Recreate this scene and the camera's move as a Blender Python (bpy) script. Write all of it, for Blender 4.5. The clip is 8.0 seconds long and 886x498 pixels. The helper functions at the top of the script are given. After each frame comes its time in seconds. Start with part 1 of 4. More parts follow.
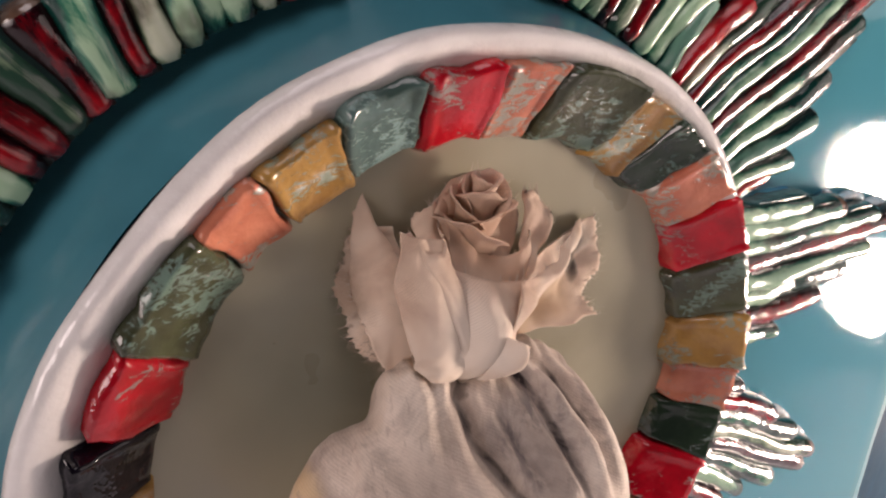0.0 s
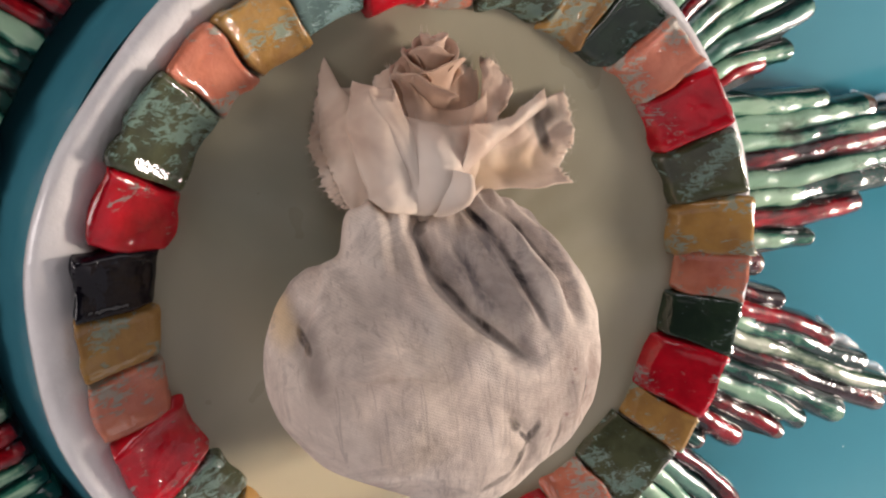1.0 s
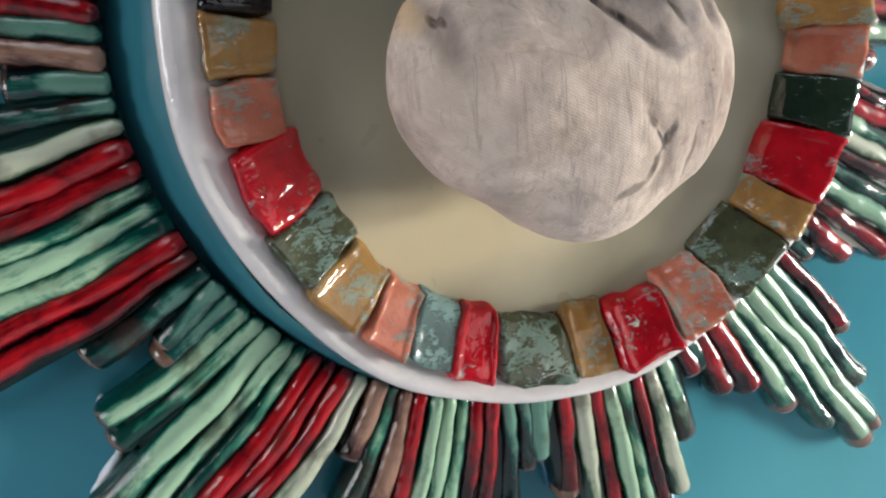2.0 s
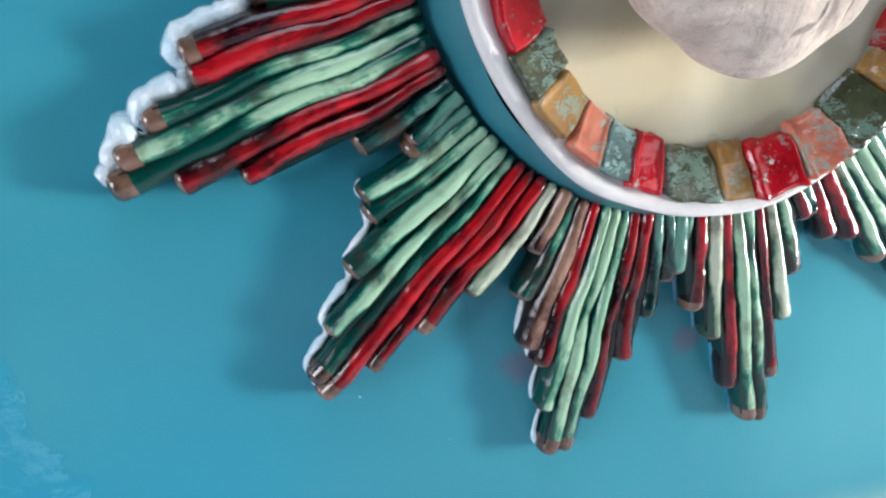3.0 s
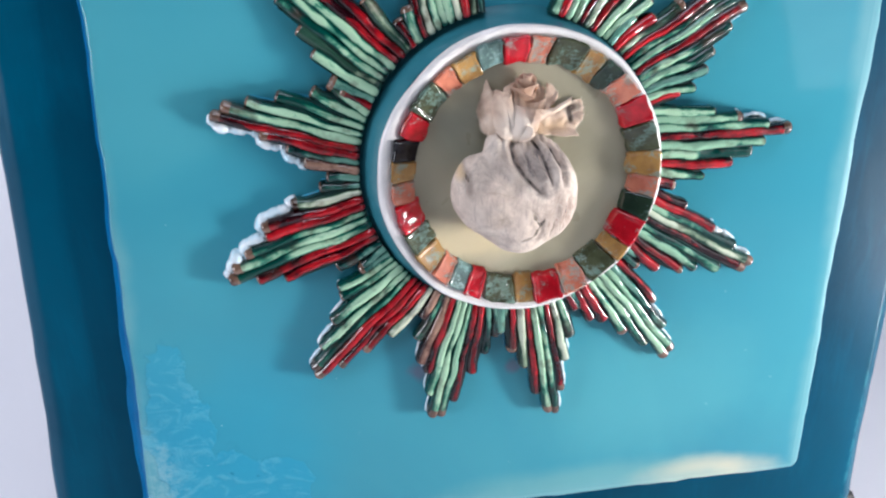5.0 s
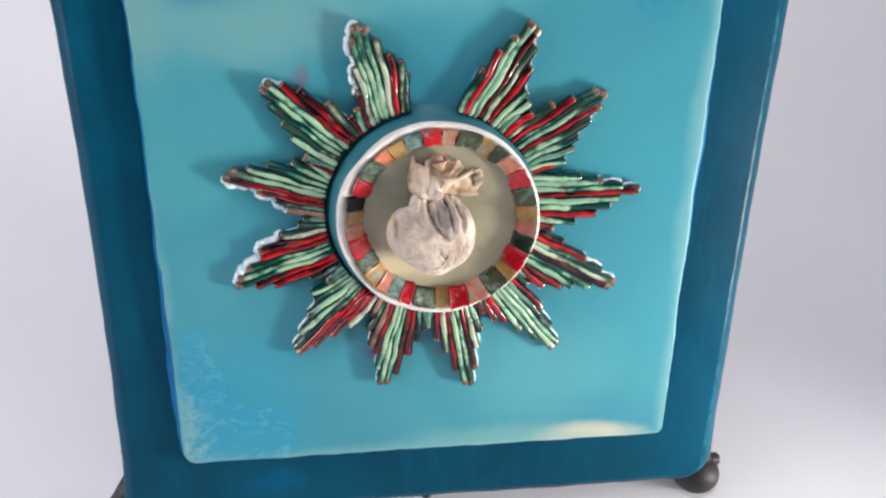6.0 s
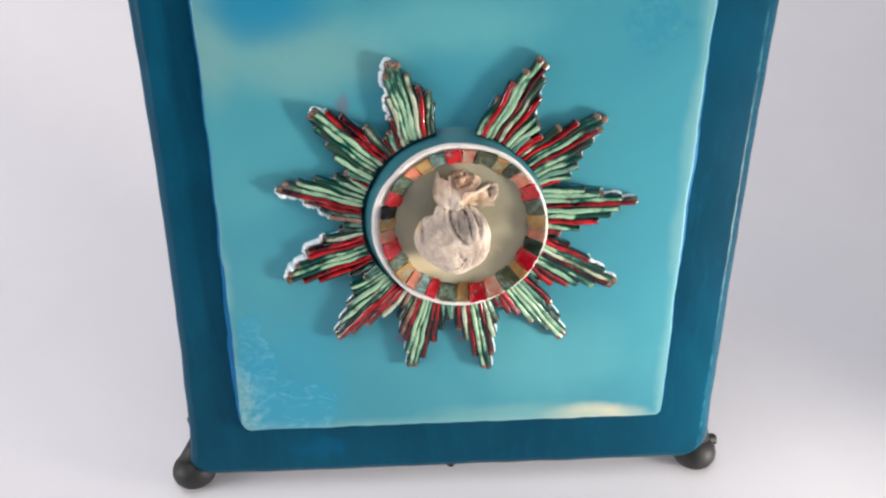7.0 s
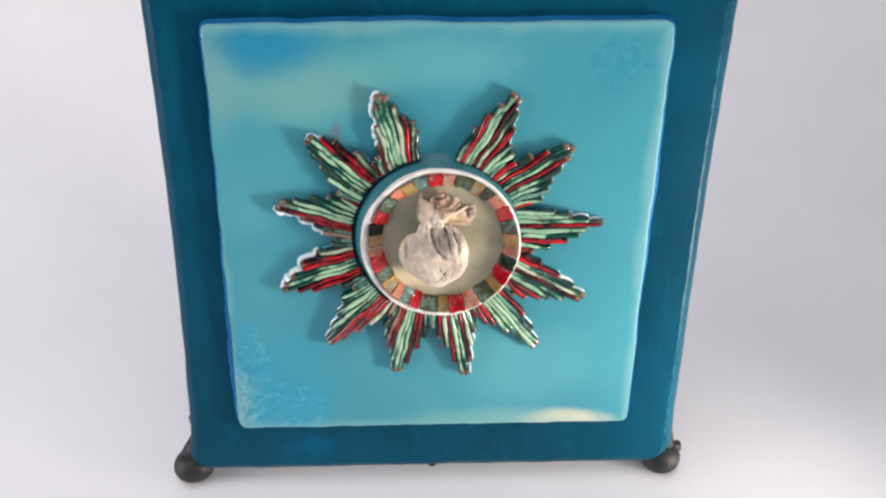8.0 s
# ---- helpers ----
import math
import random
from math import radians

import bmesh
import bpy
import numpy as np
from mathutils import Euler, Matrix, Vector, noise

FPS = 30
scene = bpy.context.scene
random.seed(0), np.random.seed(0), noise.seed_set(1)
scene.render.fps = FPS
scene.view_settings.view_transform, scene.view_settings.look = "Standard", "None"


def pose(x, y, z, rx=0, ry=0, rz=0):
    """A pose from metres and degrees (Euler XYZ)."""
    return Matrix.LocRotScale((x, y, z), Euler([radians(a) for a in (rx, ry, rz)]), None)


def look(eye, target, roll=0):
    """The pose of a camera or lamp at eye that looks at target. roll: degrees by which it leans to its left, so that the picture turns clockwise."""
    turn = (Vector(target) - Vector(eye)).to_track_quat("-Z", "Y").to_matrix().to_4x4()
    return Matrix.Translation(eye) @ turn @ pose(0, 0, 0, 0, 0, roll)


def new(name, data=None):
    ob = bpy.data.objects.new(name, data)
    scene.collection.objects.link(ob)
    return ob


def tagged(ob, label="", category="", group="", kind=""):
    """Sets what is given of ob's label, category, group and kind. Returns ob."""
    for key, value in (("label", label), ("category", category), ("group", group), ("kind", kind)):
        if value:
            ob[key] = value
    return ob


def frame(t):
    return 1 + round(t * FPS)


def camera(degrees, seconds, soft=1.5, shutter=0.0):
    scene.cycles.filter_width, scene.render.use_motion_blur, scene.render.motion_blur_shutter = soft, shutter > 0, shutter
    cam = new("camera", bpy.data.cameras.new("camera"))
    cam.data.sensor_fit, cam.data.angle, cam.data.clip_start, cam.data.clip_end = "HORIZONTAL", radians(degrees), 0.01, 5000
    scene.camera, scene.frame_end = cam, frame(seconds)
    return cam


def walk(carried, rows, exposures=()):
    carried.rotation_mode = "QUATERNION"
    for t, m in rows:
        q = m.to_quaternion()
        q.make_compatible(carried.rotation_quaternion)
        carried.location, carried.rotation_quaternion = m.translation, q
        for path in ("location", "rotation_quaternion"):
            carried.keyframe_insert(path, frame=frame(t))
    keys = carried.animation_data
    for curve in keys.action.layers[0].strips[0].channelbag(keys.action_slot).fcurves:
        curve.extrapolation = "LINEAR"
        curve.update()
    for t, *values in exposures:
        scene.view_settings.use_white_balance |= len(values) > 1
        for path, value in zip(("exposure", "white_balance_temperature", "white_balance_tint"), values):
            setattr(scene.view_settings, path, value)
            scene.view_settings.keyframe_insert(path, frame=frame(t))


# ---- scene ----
cam = camera(60.98, 8.0, soft=2.2)
# The path is told in the artwork's own upright frame (metres); REST leans it back on its stand.
LEAN_BACK, BASE = 14.0, 0.0236
REST = pose(0, 0, BASE, -LEAN_BACK, 0, 0)
PATH = [
    (0, (-0.02652, -0.05048, 0.16120), (0.11953, 0.18288, 0.04198), 2.22),
    (0.5, (-0.02770, -0.06129, 0.15383), (0.09237, 0.19301, 0.04935), -1.34),
    (1, (-0.01868, -0.06799, 0.14575), (0.07921, 0.20123, 0.05666), -5.00),
    (1.5, (-0.02271, -0.06908, 0.12835), (0.06617, 0.20628, 0.04913), -5.94),
    (2, (-0.02995, -0.06879, 0.12203), (0.05976, 0.20598, 0.04171), -6.06),
    (2.2, (-0.03462, -0.06871, 0.11735), (0.05436, 0.20643, 0.03746), -5.80),
    (3.3, (-0.05835, -0.09340, 0.11717), (0.01058, 0.17843, 0.01059), -2.41),
    (3.5, (-0.05904, -0.10152, 0.12128), (0.00510, 0.17145, 0.01465), -2.12),
    (4, (-0.04860, -0.11994, 0.12940), (0.00552, 0.15457, 0.02117), -1.76),
    (4.5, (-0.04509, -0.14089, 0.13999), (0.00493, 0.13457, 0.03218), -1.24),
    (5, (-0.04124, -0.17351, 0.16838), (0.00152, 0.10326, 0.06080), -0.81),
    (5.2, (-0.03505, -0.18589, 0.18004), (0.00523, 0.09049, 0.07053), -0.81),
    (6.3, (-0.01520, -0.25413, 0.22365), (0.00371, 0.01618, 0.09490), -0.23),
    (6.5, (-0.01552, -0.25915, 0.22779), (-0.00063, 0.00998, 0.09607), -0.50),
    (7, (-0.01072, -0.27384, 0.24002), (-0.00299, -0.00352, 0.11014), -1.08),
    (7.5, (-0.00697, -0.28886, 0.24730), (-0.00552, -0.01683, 0.12082), -0.94),
    (8, (-0.00258, -0.30048, 0.25262), (0.00405, -0.02764, 0.12807), -0.17),
]
EXPOSE = [(0.0, -0.66, 7150, 24), (0.5, -0.95, 7050, 24), (1.0, -0.68, 6650, 16), (1.5, -0.74, 6400, 11), (2.0, -0.60, 6100, 7), (3.5, 0.04, 5600, 6), (4.5, 0.12, 5800, 7), (5.0, -0.08, 5700, 9), (6.5, -0.12, 6450, 9), (8.0, -0.08, 6450, 8)]
walk(cam, [(t, REST @ look(eye, target, roll)) for t, eye, target, roll in PATH], EXPOSE)

# ---- light ----
world = bpy.data.worlds.new("world")
scene.world = world
world.use_nodes = True
world.node_tree.nodes["Background"].inputs[0].default_value = (0.8, 0.85, 1.0, 1)
world.node_tree.nodes["Background"].inputs[1].default_value = 0.06


def lamp(name, eye, target, size, watts, colour, shape="DISK", size_y=None, spread=180):
    data = bpy.data.lights.new(name, "AREA")
    data.shape, data.size, data.energy, data.color = shape, size, watts, colour
    data.spread = radians(spread)
    if size_y:
        data.size_y = size_y
    ob = new(name, data)
    ob.matrix_world = look(eye, target)
    return ob


lamp("lamp_upper", (0.400, -0.151, 0.103), (0, 0, 0.15), 0.056, 0.34, (1.0, 0.90, 0.79), spread=80)
lamp("lamp_lower", (0.400, -0.153, 0.036), (0, 0, 0.15), 0.056, 0.34, (1.0, 0.90, 0.79), spread=80)
# added soft fill from the right, no window known there
lamp("right_fill", (0.95, -0.62, 0.55), (0, 0, 0.1), 0.9, 4.0, (1.0, 0.95, 0.91), "RECTANGLE", 0.7)
lamp("side_light", (-0.95, -0.28, 0.36), (0, 0, 0.08), 0.4, 6.4, (1.0, 0.94, 0.92), "RECTANGLE", 0.4)
# added overhead fill that brightens the paper, no fitting known
lamp("overhead_fill", (-0.1, -0.25, 1.9), (0, 0.0, 0), 1.1, 14.0, (0.95, 0.95, 1.0))


# ---- materials ----
class Nodes:
    """A small writer of node materials."""

    def __init__(self, name):
        self.mat = bpy.data.materials.new(name)
        self.mat.use_nodes = True
        self.tree = self.mat.node_tree
        self.bsdf = self.tree.nodes["Principled BSDF"]

    def node(self, kind, **inputs):
        n = self.tree.nodes.new(kind)
        for key, value in inputs.items():
            self.put(n.inputs[key.replace("_", " ")], value)
        return n

    def put(self, socket, value):
        if isinstance(value, bpy.types.NodeSocket):
            self.tree.links.new(value, socket)
        else:
            socket.default_value = value

    def coords(self, scale=(1, 1, 1), shift=(0, 0, 0), turn=(0, 0, 0), vary=False):
        where = self.node("ShaderNodeTexCoord").outputs["Object"]
        if vary:
            rnd = self.node("ShaderNodeObjectInfo").outputs["Random"]
            mul = self.node("ShaderNodeVectorMath")
            mul.operation = "SCALE"
            self.put(mul.inputs[0], (0.31, 0.17, 0.23))
            self.put(mul.inputs["Scale"], rnd)
            add = self.node("ShaderNodeVectorMath")
            self.put(add.inputs[0], where)
            self.put(add.inputs[1], mul.outputs[0])
            where = add.outputs[0]
        m = self.node("ShaderNodeMapping", Vector=where, Location=shift, Rotation=turn, Scale=scale)
        return m.outputs[0]

    def noise(self, where, scale, detail=4.0, rough=0.55, warp=0.0):
        n = self.node("ShaderNodeTexNoise", Vector=where, Scale=scale, Detail=detail, Roughness=rough, Distortion=warp)
        return n.outputs["Fac"]

    def ramp(self, value, stops):
        r = self.node("ShaderNodeValToRGB", Fac=value)
        e = r.color_ramp.elements
        while len(e) < len(stops):
            e.new(0.5)
        for point, (at, colour) in zip(e, stops):
            point.position = at
            point.color = (*colour, 1) if len(colour) == 3 else colour
        return r.outputs[0]

    def step(self, value, low, high):
        m = self.node("ShaderNodeMapRange", Value=value)
        m.interpolation_type = "SMOOTHSTEP"
        m.inputs["From Min"].default_value, m.inputs["From Max"].default_value = low, high
        return m.outputs[0]

    def mix(self, fac, a, b, how="MIX"):
        m = self.node("ShaderNodeMix")
        m.data_type, m.blend_type = "RGBA", how
        for socket, value in ((m.inputs[0], fac), (m.inputs[6], a), (m.inputs[7], b)):
            if not isinstance(value, bpy.types.NodeSocket) and not isinstance(value, (int, float)) and len(value) == 3:
                value = (*value, 1)
            self.put(socket, value)
        return m.outputs[2]

    def maths(self, how, a, b=0.0):
        m = self.node("ShaderNodeMath")
        m.operation = how
        self.put(m.inputs[0], a)
        self.put(m.inputs[1], b)
        return m.outputs[0]

    def blot(self, centre, radii, wobble=0.35, scale=60.0):
        """A soft-edged blot round a place in the object's frame, with a wavering outline: 1 inside, 0 outside."""
        where = self.coords()
        sub = self.node("ShaderNodeVectorMath")
        sub.operation = "SUBTRACT"
        self.put(sub.inputs[0], where)
        self.put(sub.inputs[1], centre)
        div = self.node("ShaderNodeVectorMath")
        div.operation = "DIVIDE"
        self.put(div.inputs[0], sub.outputs[0])
        self.put(div.inputs[1], radii)
        length = self.node("ShaderNodeVectorMath")
        length.operation = "LENGTH"
        self.put(length.inputs[0], div.outputs[0])
        rough = self.maths("MULTIPLY", self.maths("SUBTRACT", self.noise(where, scale, 4), 0.5), wobble * 2)
        return self.step(self.maths("ADD", length.outputs["Value"], rough), 1.0, 0.25)

    def strokes(self, lines, wobble=0.0005, scale=500.0):
        """Thin marks from start to end, (x, z) in the object's frame, running out at both ends: 1 on a mark."""
        where = self.node("ShaderNodeSeparateXYZ", Vector=self.coords())
        sway = self.maths("MULTIPLY", self.maths("SUBTRACT", self.noise(self.coords(), scale, 3), 0.5), wobble * 2)
        x, z = self.maths("ADD", where.outputs["X"], sway), self.maths("SUBTRACT", where.outputs["Z"], sway)
        least = 9.0
        for (ax, az), (bx, bz), width in lines:
            turn = math.atan2(bz - az, bx - ax)
            half = math.hypot(bx - ax, bz - az) * 0.65
            c, sn = math.cos(turn), math.sin(turn)
            dx, dz = self.maths("SUBTRACT", x, (ax + bx) / 2), self.maths("SUBTRACT", z, (az + bz) / 2)
            u = self.maths("ADD", self.maths("MULTIPLY", dx, c / half), self.maths("MULTIPLY", dz, sn / half))
            v = self.maths("ADD", self.maths("MULTIPLY", dx, -sn / width), self.maths("MULTIPLY", dz, c / width))
            least = self.maths("MINIMUM", self.maths("ADD", self.maths("MULTIPLY", u, u), self.maths("MULTIPLY", v, v)), least)
        return self.step(least, 1.0, 0.1)

    def finish(self, colour, roughness=0.4, bumps=(), metal=0.0, coat=0.0, sub=0.0, sub_radius=(0.004, 0.004, 0.004), spec=0.5, sheen=0.0, coat_rough=0.04):
        b = self.bsdf
        self.put(b.inputs["Base Color"], (*colour, 1) if not isinstance(colour, bpy.types.NodeSocket) and len(colour) == 3 else colour)
        self.put(b.inputs["Roughness"], roughness)
        self.put(b.inputs["Metallic"], metal)
        self.put(b.inputs["Coat Weight"], coat)
        self.put(b.inputs["Coat Roughness"], coat_rough)
        self.put(b.inputs["Specular IOR Level"], spec)
        self.put(b.inputs["Sheen Weight"], sheen)
        if sub:
            self.put(b.inputs["Subsurface Weight"], sub)
            b.inputs["Subsurface Radius"].default_value = sub_radius
            b.inputs["Subsurface Scale"].default_value = 1.0
        normal = None
        for value, strength, depth in bumps:
            n = self.node("ShaderNodeBump", Height=value, Strength=strength, Distance=depth)
            if normal is not None:
                self.put(n.inputs["Normal"], normal)
            normal = n.outputs[0]
        if normal is not None:
            self.put(b.inputs["Normal"], normal)
            if coat:
                self.put(b.inputs["Coat Normal"], normal)
        return self.mat


def plate_paint():
    n = Nodes("dark_blue_glaze")
    w = n.coords()
    big = n.noise(w, 14, 5, 0.6, 0.4)
    colour = n.ramp(big, [(0.3, (0.001, 0.044, 0.085)), (0.55, (0.002, 0.066, 0.122)), (0.8, (0.003, 0.092, 0.165))])
    streaks = n.noise(n.coords((3, 3, 0.5)), 60, 5, 0.6, 0.3)
    colour = n.mix(n.maths("MULTIPLY", n.step(streaks, 0.5, 0.75), 0.35), colour, (0.004, 0.11, 0.20))
    patch = n.blot((-0.062, 0.004, 0.006), (0.020, 0.03, 0.008), 0.8, 110)
    colour = n.mix(n.maths("MULTIPLY", patch, 0.35), colour, (0.002, 0.12, 0.27))
    fine = n.noise(w, 420, 3)
    at = n.node("ShaderNodeSeparateXYZ", Vector=w)
    off = n.maths("ABSOLUTE", n.maths("SUBTRACT", n.maths("ADD", at.outputs["X"], n.maths("MULTIPLY", n.maths("SUBTRACT", n.noise(w, 45, 3), 0.5), 0.0014)), 0.1166))
    scuff = n.maths("MULTIPLY", n.step(off, 0.0011, 0.0003), n.step(n.noise(n.coords((1, 1, 0.4)), 500, 4, 0.7), 0.42, 0.62))
    colour = n.mix(n.maths("MULTIPLY", scuff, 0.35), colour, (0.06, 0.30, 0.36))
    # the dry, speckled side that the glaze did not reach
    dry = n.maths("MULTIPLY", n.step(at.outputs["X"], 0.1178, 0.1186), n.step(n.noise(w, 900, 3, 0.7), 0.46, 0.66))
    colour = n.mix(n.maths("MULTIPLY", dry, 0.5), colour, (0.10, 0.17, 0.22))
    return n.finish(colour, n.maths("ADD", 0.30, n.maths("MULTIPLY", n.noise(w, 35, 4), 0.16)), [(fine, 0.06, 0.0006), (n.noise(w, 55, 3), 0.12, 0.002)], spec=0.09)


def slab_wax():
    n = Nodes("turquoise_wax")
    w = n.coords()
    big = n.noise(w, 9, 4, 0.5, 0.8)
    colour = n.ramp(big, [(0.25, (0.048, 0.250, 0.345)), (0.5, (0.066, 0.308, 0.388)), (0.75, (0.097, 0.366, 0.426))])
    for centre, radii, tone, much in (
        ((0.064, 0, 0.0215), (0.030, 0.05, 0.0095), (0.80, 0.68, 0.46), 0.95),
        ((0.030, 0, 0.024), (0.060, 0.05, 0.009), (0.22, 0.44, 0.42), 0.5),
        ((-0.052, 0, 0.186), (0.045, 0.05, 0.020), (0.24, 0.45, 0.41), 0.5),
        ((-0.086, 0, 0.192), (0.014, 0.05, 0.030), (0.26, 0.43, 0.39), 0.45),
        ((-0.064, 0, 0.204), (0.030, 0.05, 0.020), (0.010, 0.22, 0.40), 0.75),
        ((0.000, 0, 0.196), (0.05, 0.05, 0.016), (0.16, 0.46, 0.48), 0.5),
        ((0.045, 0, 0.055), (0.05, 0.05, 0.03), (0.13, 0.43, 0.47), 0.45),
        ((-0.072, 0, 0.045), (0.040, 0.05, 0.045), (0.032, 0.32, 0.48), 0.5),
    ):
        colour = n.mix(n.maths("MULTIPLY", n.blot(centre, radii, 0.25, 45), much), colour, tone)
    # thinner, paler wax along the poured border
    where = n.node("ShaderNodeSeparateXYZ", Vector=w)
    across = n.maths("SUBTRACT", 0.0945, n.maths("ABSOLUTE", where.outputs["X"]))
    low = n.maths("SUBTRACT", where.outputs["Z"], 0.0205)
    high = n.maths("SUBTRACT", 0.2115, where.outputs["Z"])
    border = n.maths("MINIMUM", across, n.maths("MINIMUM", low, high))
    lip_rough = n.maths("MULTIPLY", n.step(border, 0.0025, 0.0008), 0.45)
    border = n.maths("ADD", border, n.maths("MULTIPLY", n.maths("SUBTRACT", n.noise(w, 40, 3), 0.5), 0.010))
    colour = n.mix(n.maths("MULTIPLY", n.step(border, 0.006, 0.0005), 0.5), colour, (0.22, 0.44, 0.47))
    # scraped places, where a clearer blue shows inside torn, paler lips
    torn = n.blot((-0.084, 0, 0.056), (0.0115, 0.06, 0.030), 0.75, 110)
    torn = n.maths("MAXIMUM", torn, n.blot((-0.072, 0, 0.032), (0.029, 0.06, 0.021), 0.6, 80))
    inside = n.step(torn, 0.30, 0.40)
    far = n.step(n.blot((0.075, 0, 0.196), (0.017, 0.06, 0.015), 0.9, 110), 0.05, 0.8)
    colour = n.mix(n.maths("MULTIPLY", n.maths("MULTIPLY", far, n.step(n.noise(w, 210, 6, 0.7, 0.8), 0.40, 0.58)), 0.4), colour, (0.018, 0.22, 0.36))
    lip = n.maths("MULTIPLY", n.step(torn, 0.20, 0.30), n.step(torn, 0.40, 0.32))
    curls = n.noise(n.coords((0.8, 1, 1.3), turn=(0, 0.25, 0)), 120, 7, 0.66, 1.2)
    ripple = n.maths("MULTIPLY", n.maths("MULTIPLY", n.step(curls, 0.48, 0.64), n.step(curls, 0.78, 0.62)), inside)
    colour = n.mix(n.maths("MULTIPLY", inside, 0.26), colour, (0.016, 0.33, 0.58))
    colour = n.mix(n.maths("MULTIPLY", ripple, 0.27), colour, (0.22, 0.53, 0.64))
    colour = n.mix(n.maths("MULTIPLY", lip, 0.12), colour, (0.015, 0.19, 0.28))
    holes = n.maths("MULTIPLY", n.step(n.noise(n.coords(shift=(0.5, 0.1, 0.4)), 210, 2), 0.70, 0.74), inside)
    colour = n.mix(n.maths("MULTIPLY", holes, 0.5), colour, (0.012, 0.16, 0.24))
    froth = n.maths("MULTIPLY", n.blot((-0.0905, 0, 0.036), (0.008, 0.05, 0.026), 0.7, 110), n.step(n.noise(w, 240, 5, 0.7), 0.40, 0.62))
    colour = n.mix(n.maths("MULTIPLY", froth, 0.4), colour, (0.36, 0.56, 0.58))
    stain = n.maths("MAXIMUM", n.blot((-0.039, 0, 0.168), (0.004, 0.05, 0.006), 0.6, 200), n.blot((-0.0205, 0, 0.0665), (0.005, 0.05, 0.004), 0.6, 200))
    stain = n.maths("MAXIMUM", stain, n.blot((0.0045, 0, 0.0655), (0.003, 0.05, 0.003), 0.6, 200))
    colour = n.mix(n.maths("MULTIPLY", stain, 0.4), colour, (0.22, 0.05, 0.12))
    specks = n.step(n.noise(w, 620, 1), 0.80, 0.82)
    colour = n.mix(n.maths("MULTIPLY", specks, 0.5), colour, (0.6, 0.8, 0.88))
    pits = n.step(n.noise(n.coords(shift=(0.3, 0.2, 0.1)), 480, 1), 0.80, 0.82)
    colour = n.mix(n.maths("MULTIPLY", pits, 0.5), colour, (0.01, 0.12, 0.2))
    rough = n.maths("ADD", n.maths("ADD", 0.02, lip_rough), n.maths("MULTIPLY", n.noise(w, 28, 5), 0.07))
    return n.finish(colour, rough, [(n.noise(w, 22, 3), 0.05, 0.003), (inside, -0.2, 0.0005), (ripple, 0.3, 0.0004), (n.maths("MULTIPLY", inside, n.noise(w, 170, 5, 0.6)), 0.3, 0.0006), (n.noise(w, 300, 3), 0.03, 0.0005)], sub=0.12, spec=0.3)


def plain(name, dark, light, roughness, scale=120, coat=0.0, bump=0.15, depth=0.0006, sub=0.0, vary=False, stretch=(1, 1, 1), metal=0.0):
    n = Nodes(name)
    w = n.coords(stretch, vary=vary)
    colour = n.ramp(n.noise(w, scale, 5, 0.6, 0.3), [(0.3, dark), (0.7, light)])
    return n.finish(colour, n.maths("ADD", roughness, n.maths("MULTIPLY", n.noise(w, scale * 0.6, 3), 0.12)),
                    [(n.noise(w, scale * 2.2, 4), bump, depth)], coat=coat, sub=sub, metal=metal)


def tile_paint(name, base, deep, patina, amount, coat=0.9):
    """A glossy tile: brushed colour with a scratchy pale-teal patina lying on it."""
    n = Nodes(name)
    w = n.coords(vary=True)
    colour = n.mix(n.step(n.noise(w, 260, 5), 0.32, 0.68), deep, base)
    streak = n.noise(n.coords((1, 1, 2.2), turn=(0, 0.7, 0), vary=True), 640, 8, 0.74, 1.4)
    patches = n.noise(w, 210, 4, 0.62)
    lay = n.step(n.maths("ADD", streak, n.maths("MULTIPLY", n.maths("SUBTRACT", patches, 0.5), 1.0)), 0.58 - amount, 0.65 - amount)
    lay = n.maths("MULTIPLY", lay, n.maths("ADD", 0.55, n.maths("MULTIPLY", n.noise(w, 900, 3), 0.6)))
    colour = n.mix(n.maths("MULTIPLY", lay, 0.8), colour, patina)
    return n.finish(colour, n.maths("ADD", 0.10, n.maths("MULTIPLY", lay, 0.25)), [(lay, 0.4, 0.0003), (n.noise(w, 260, 4), 0.5, 0.0008)], coat=coat, coat_rough=0.03, spec=0.12)


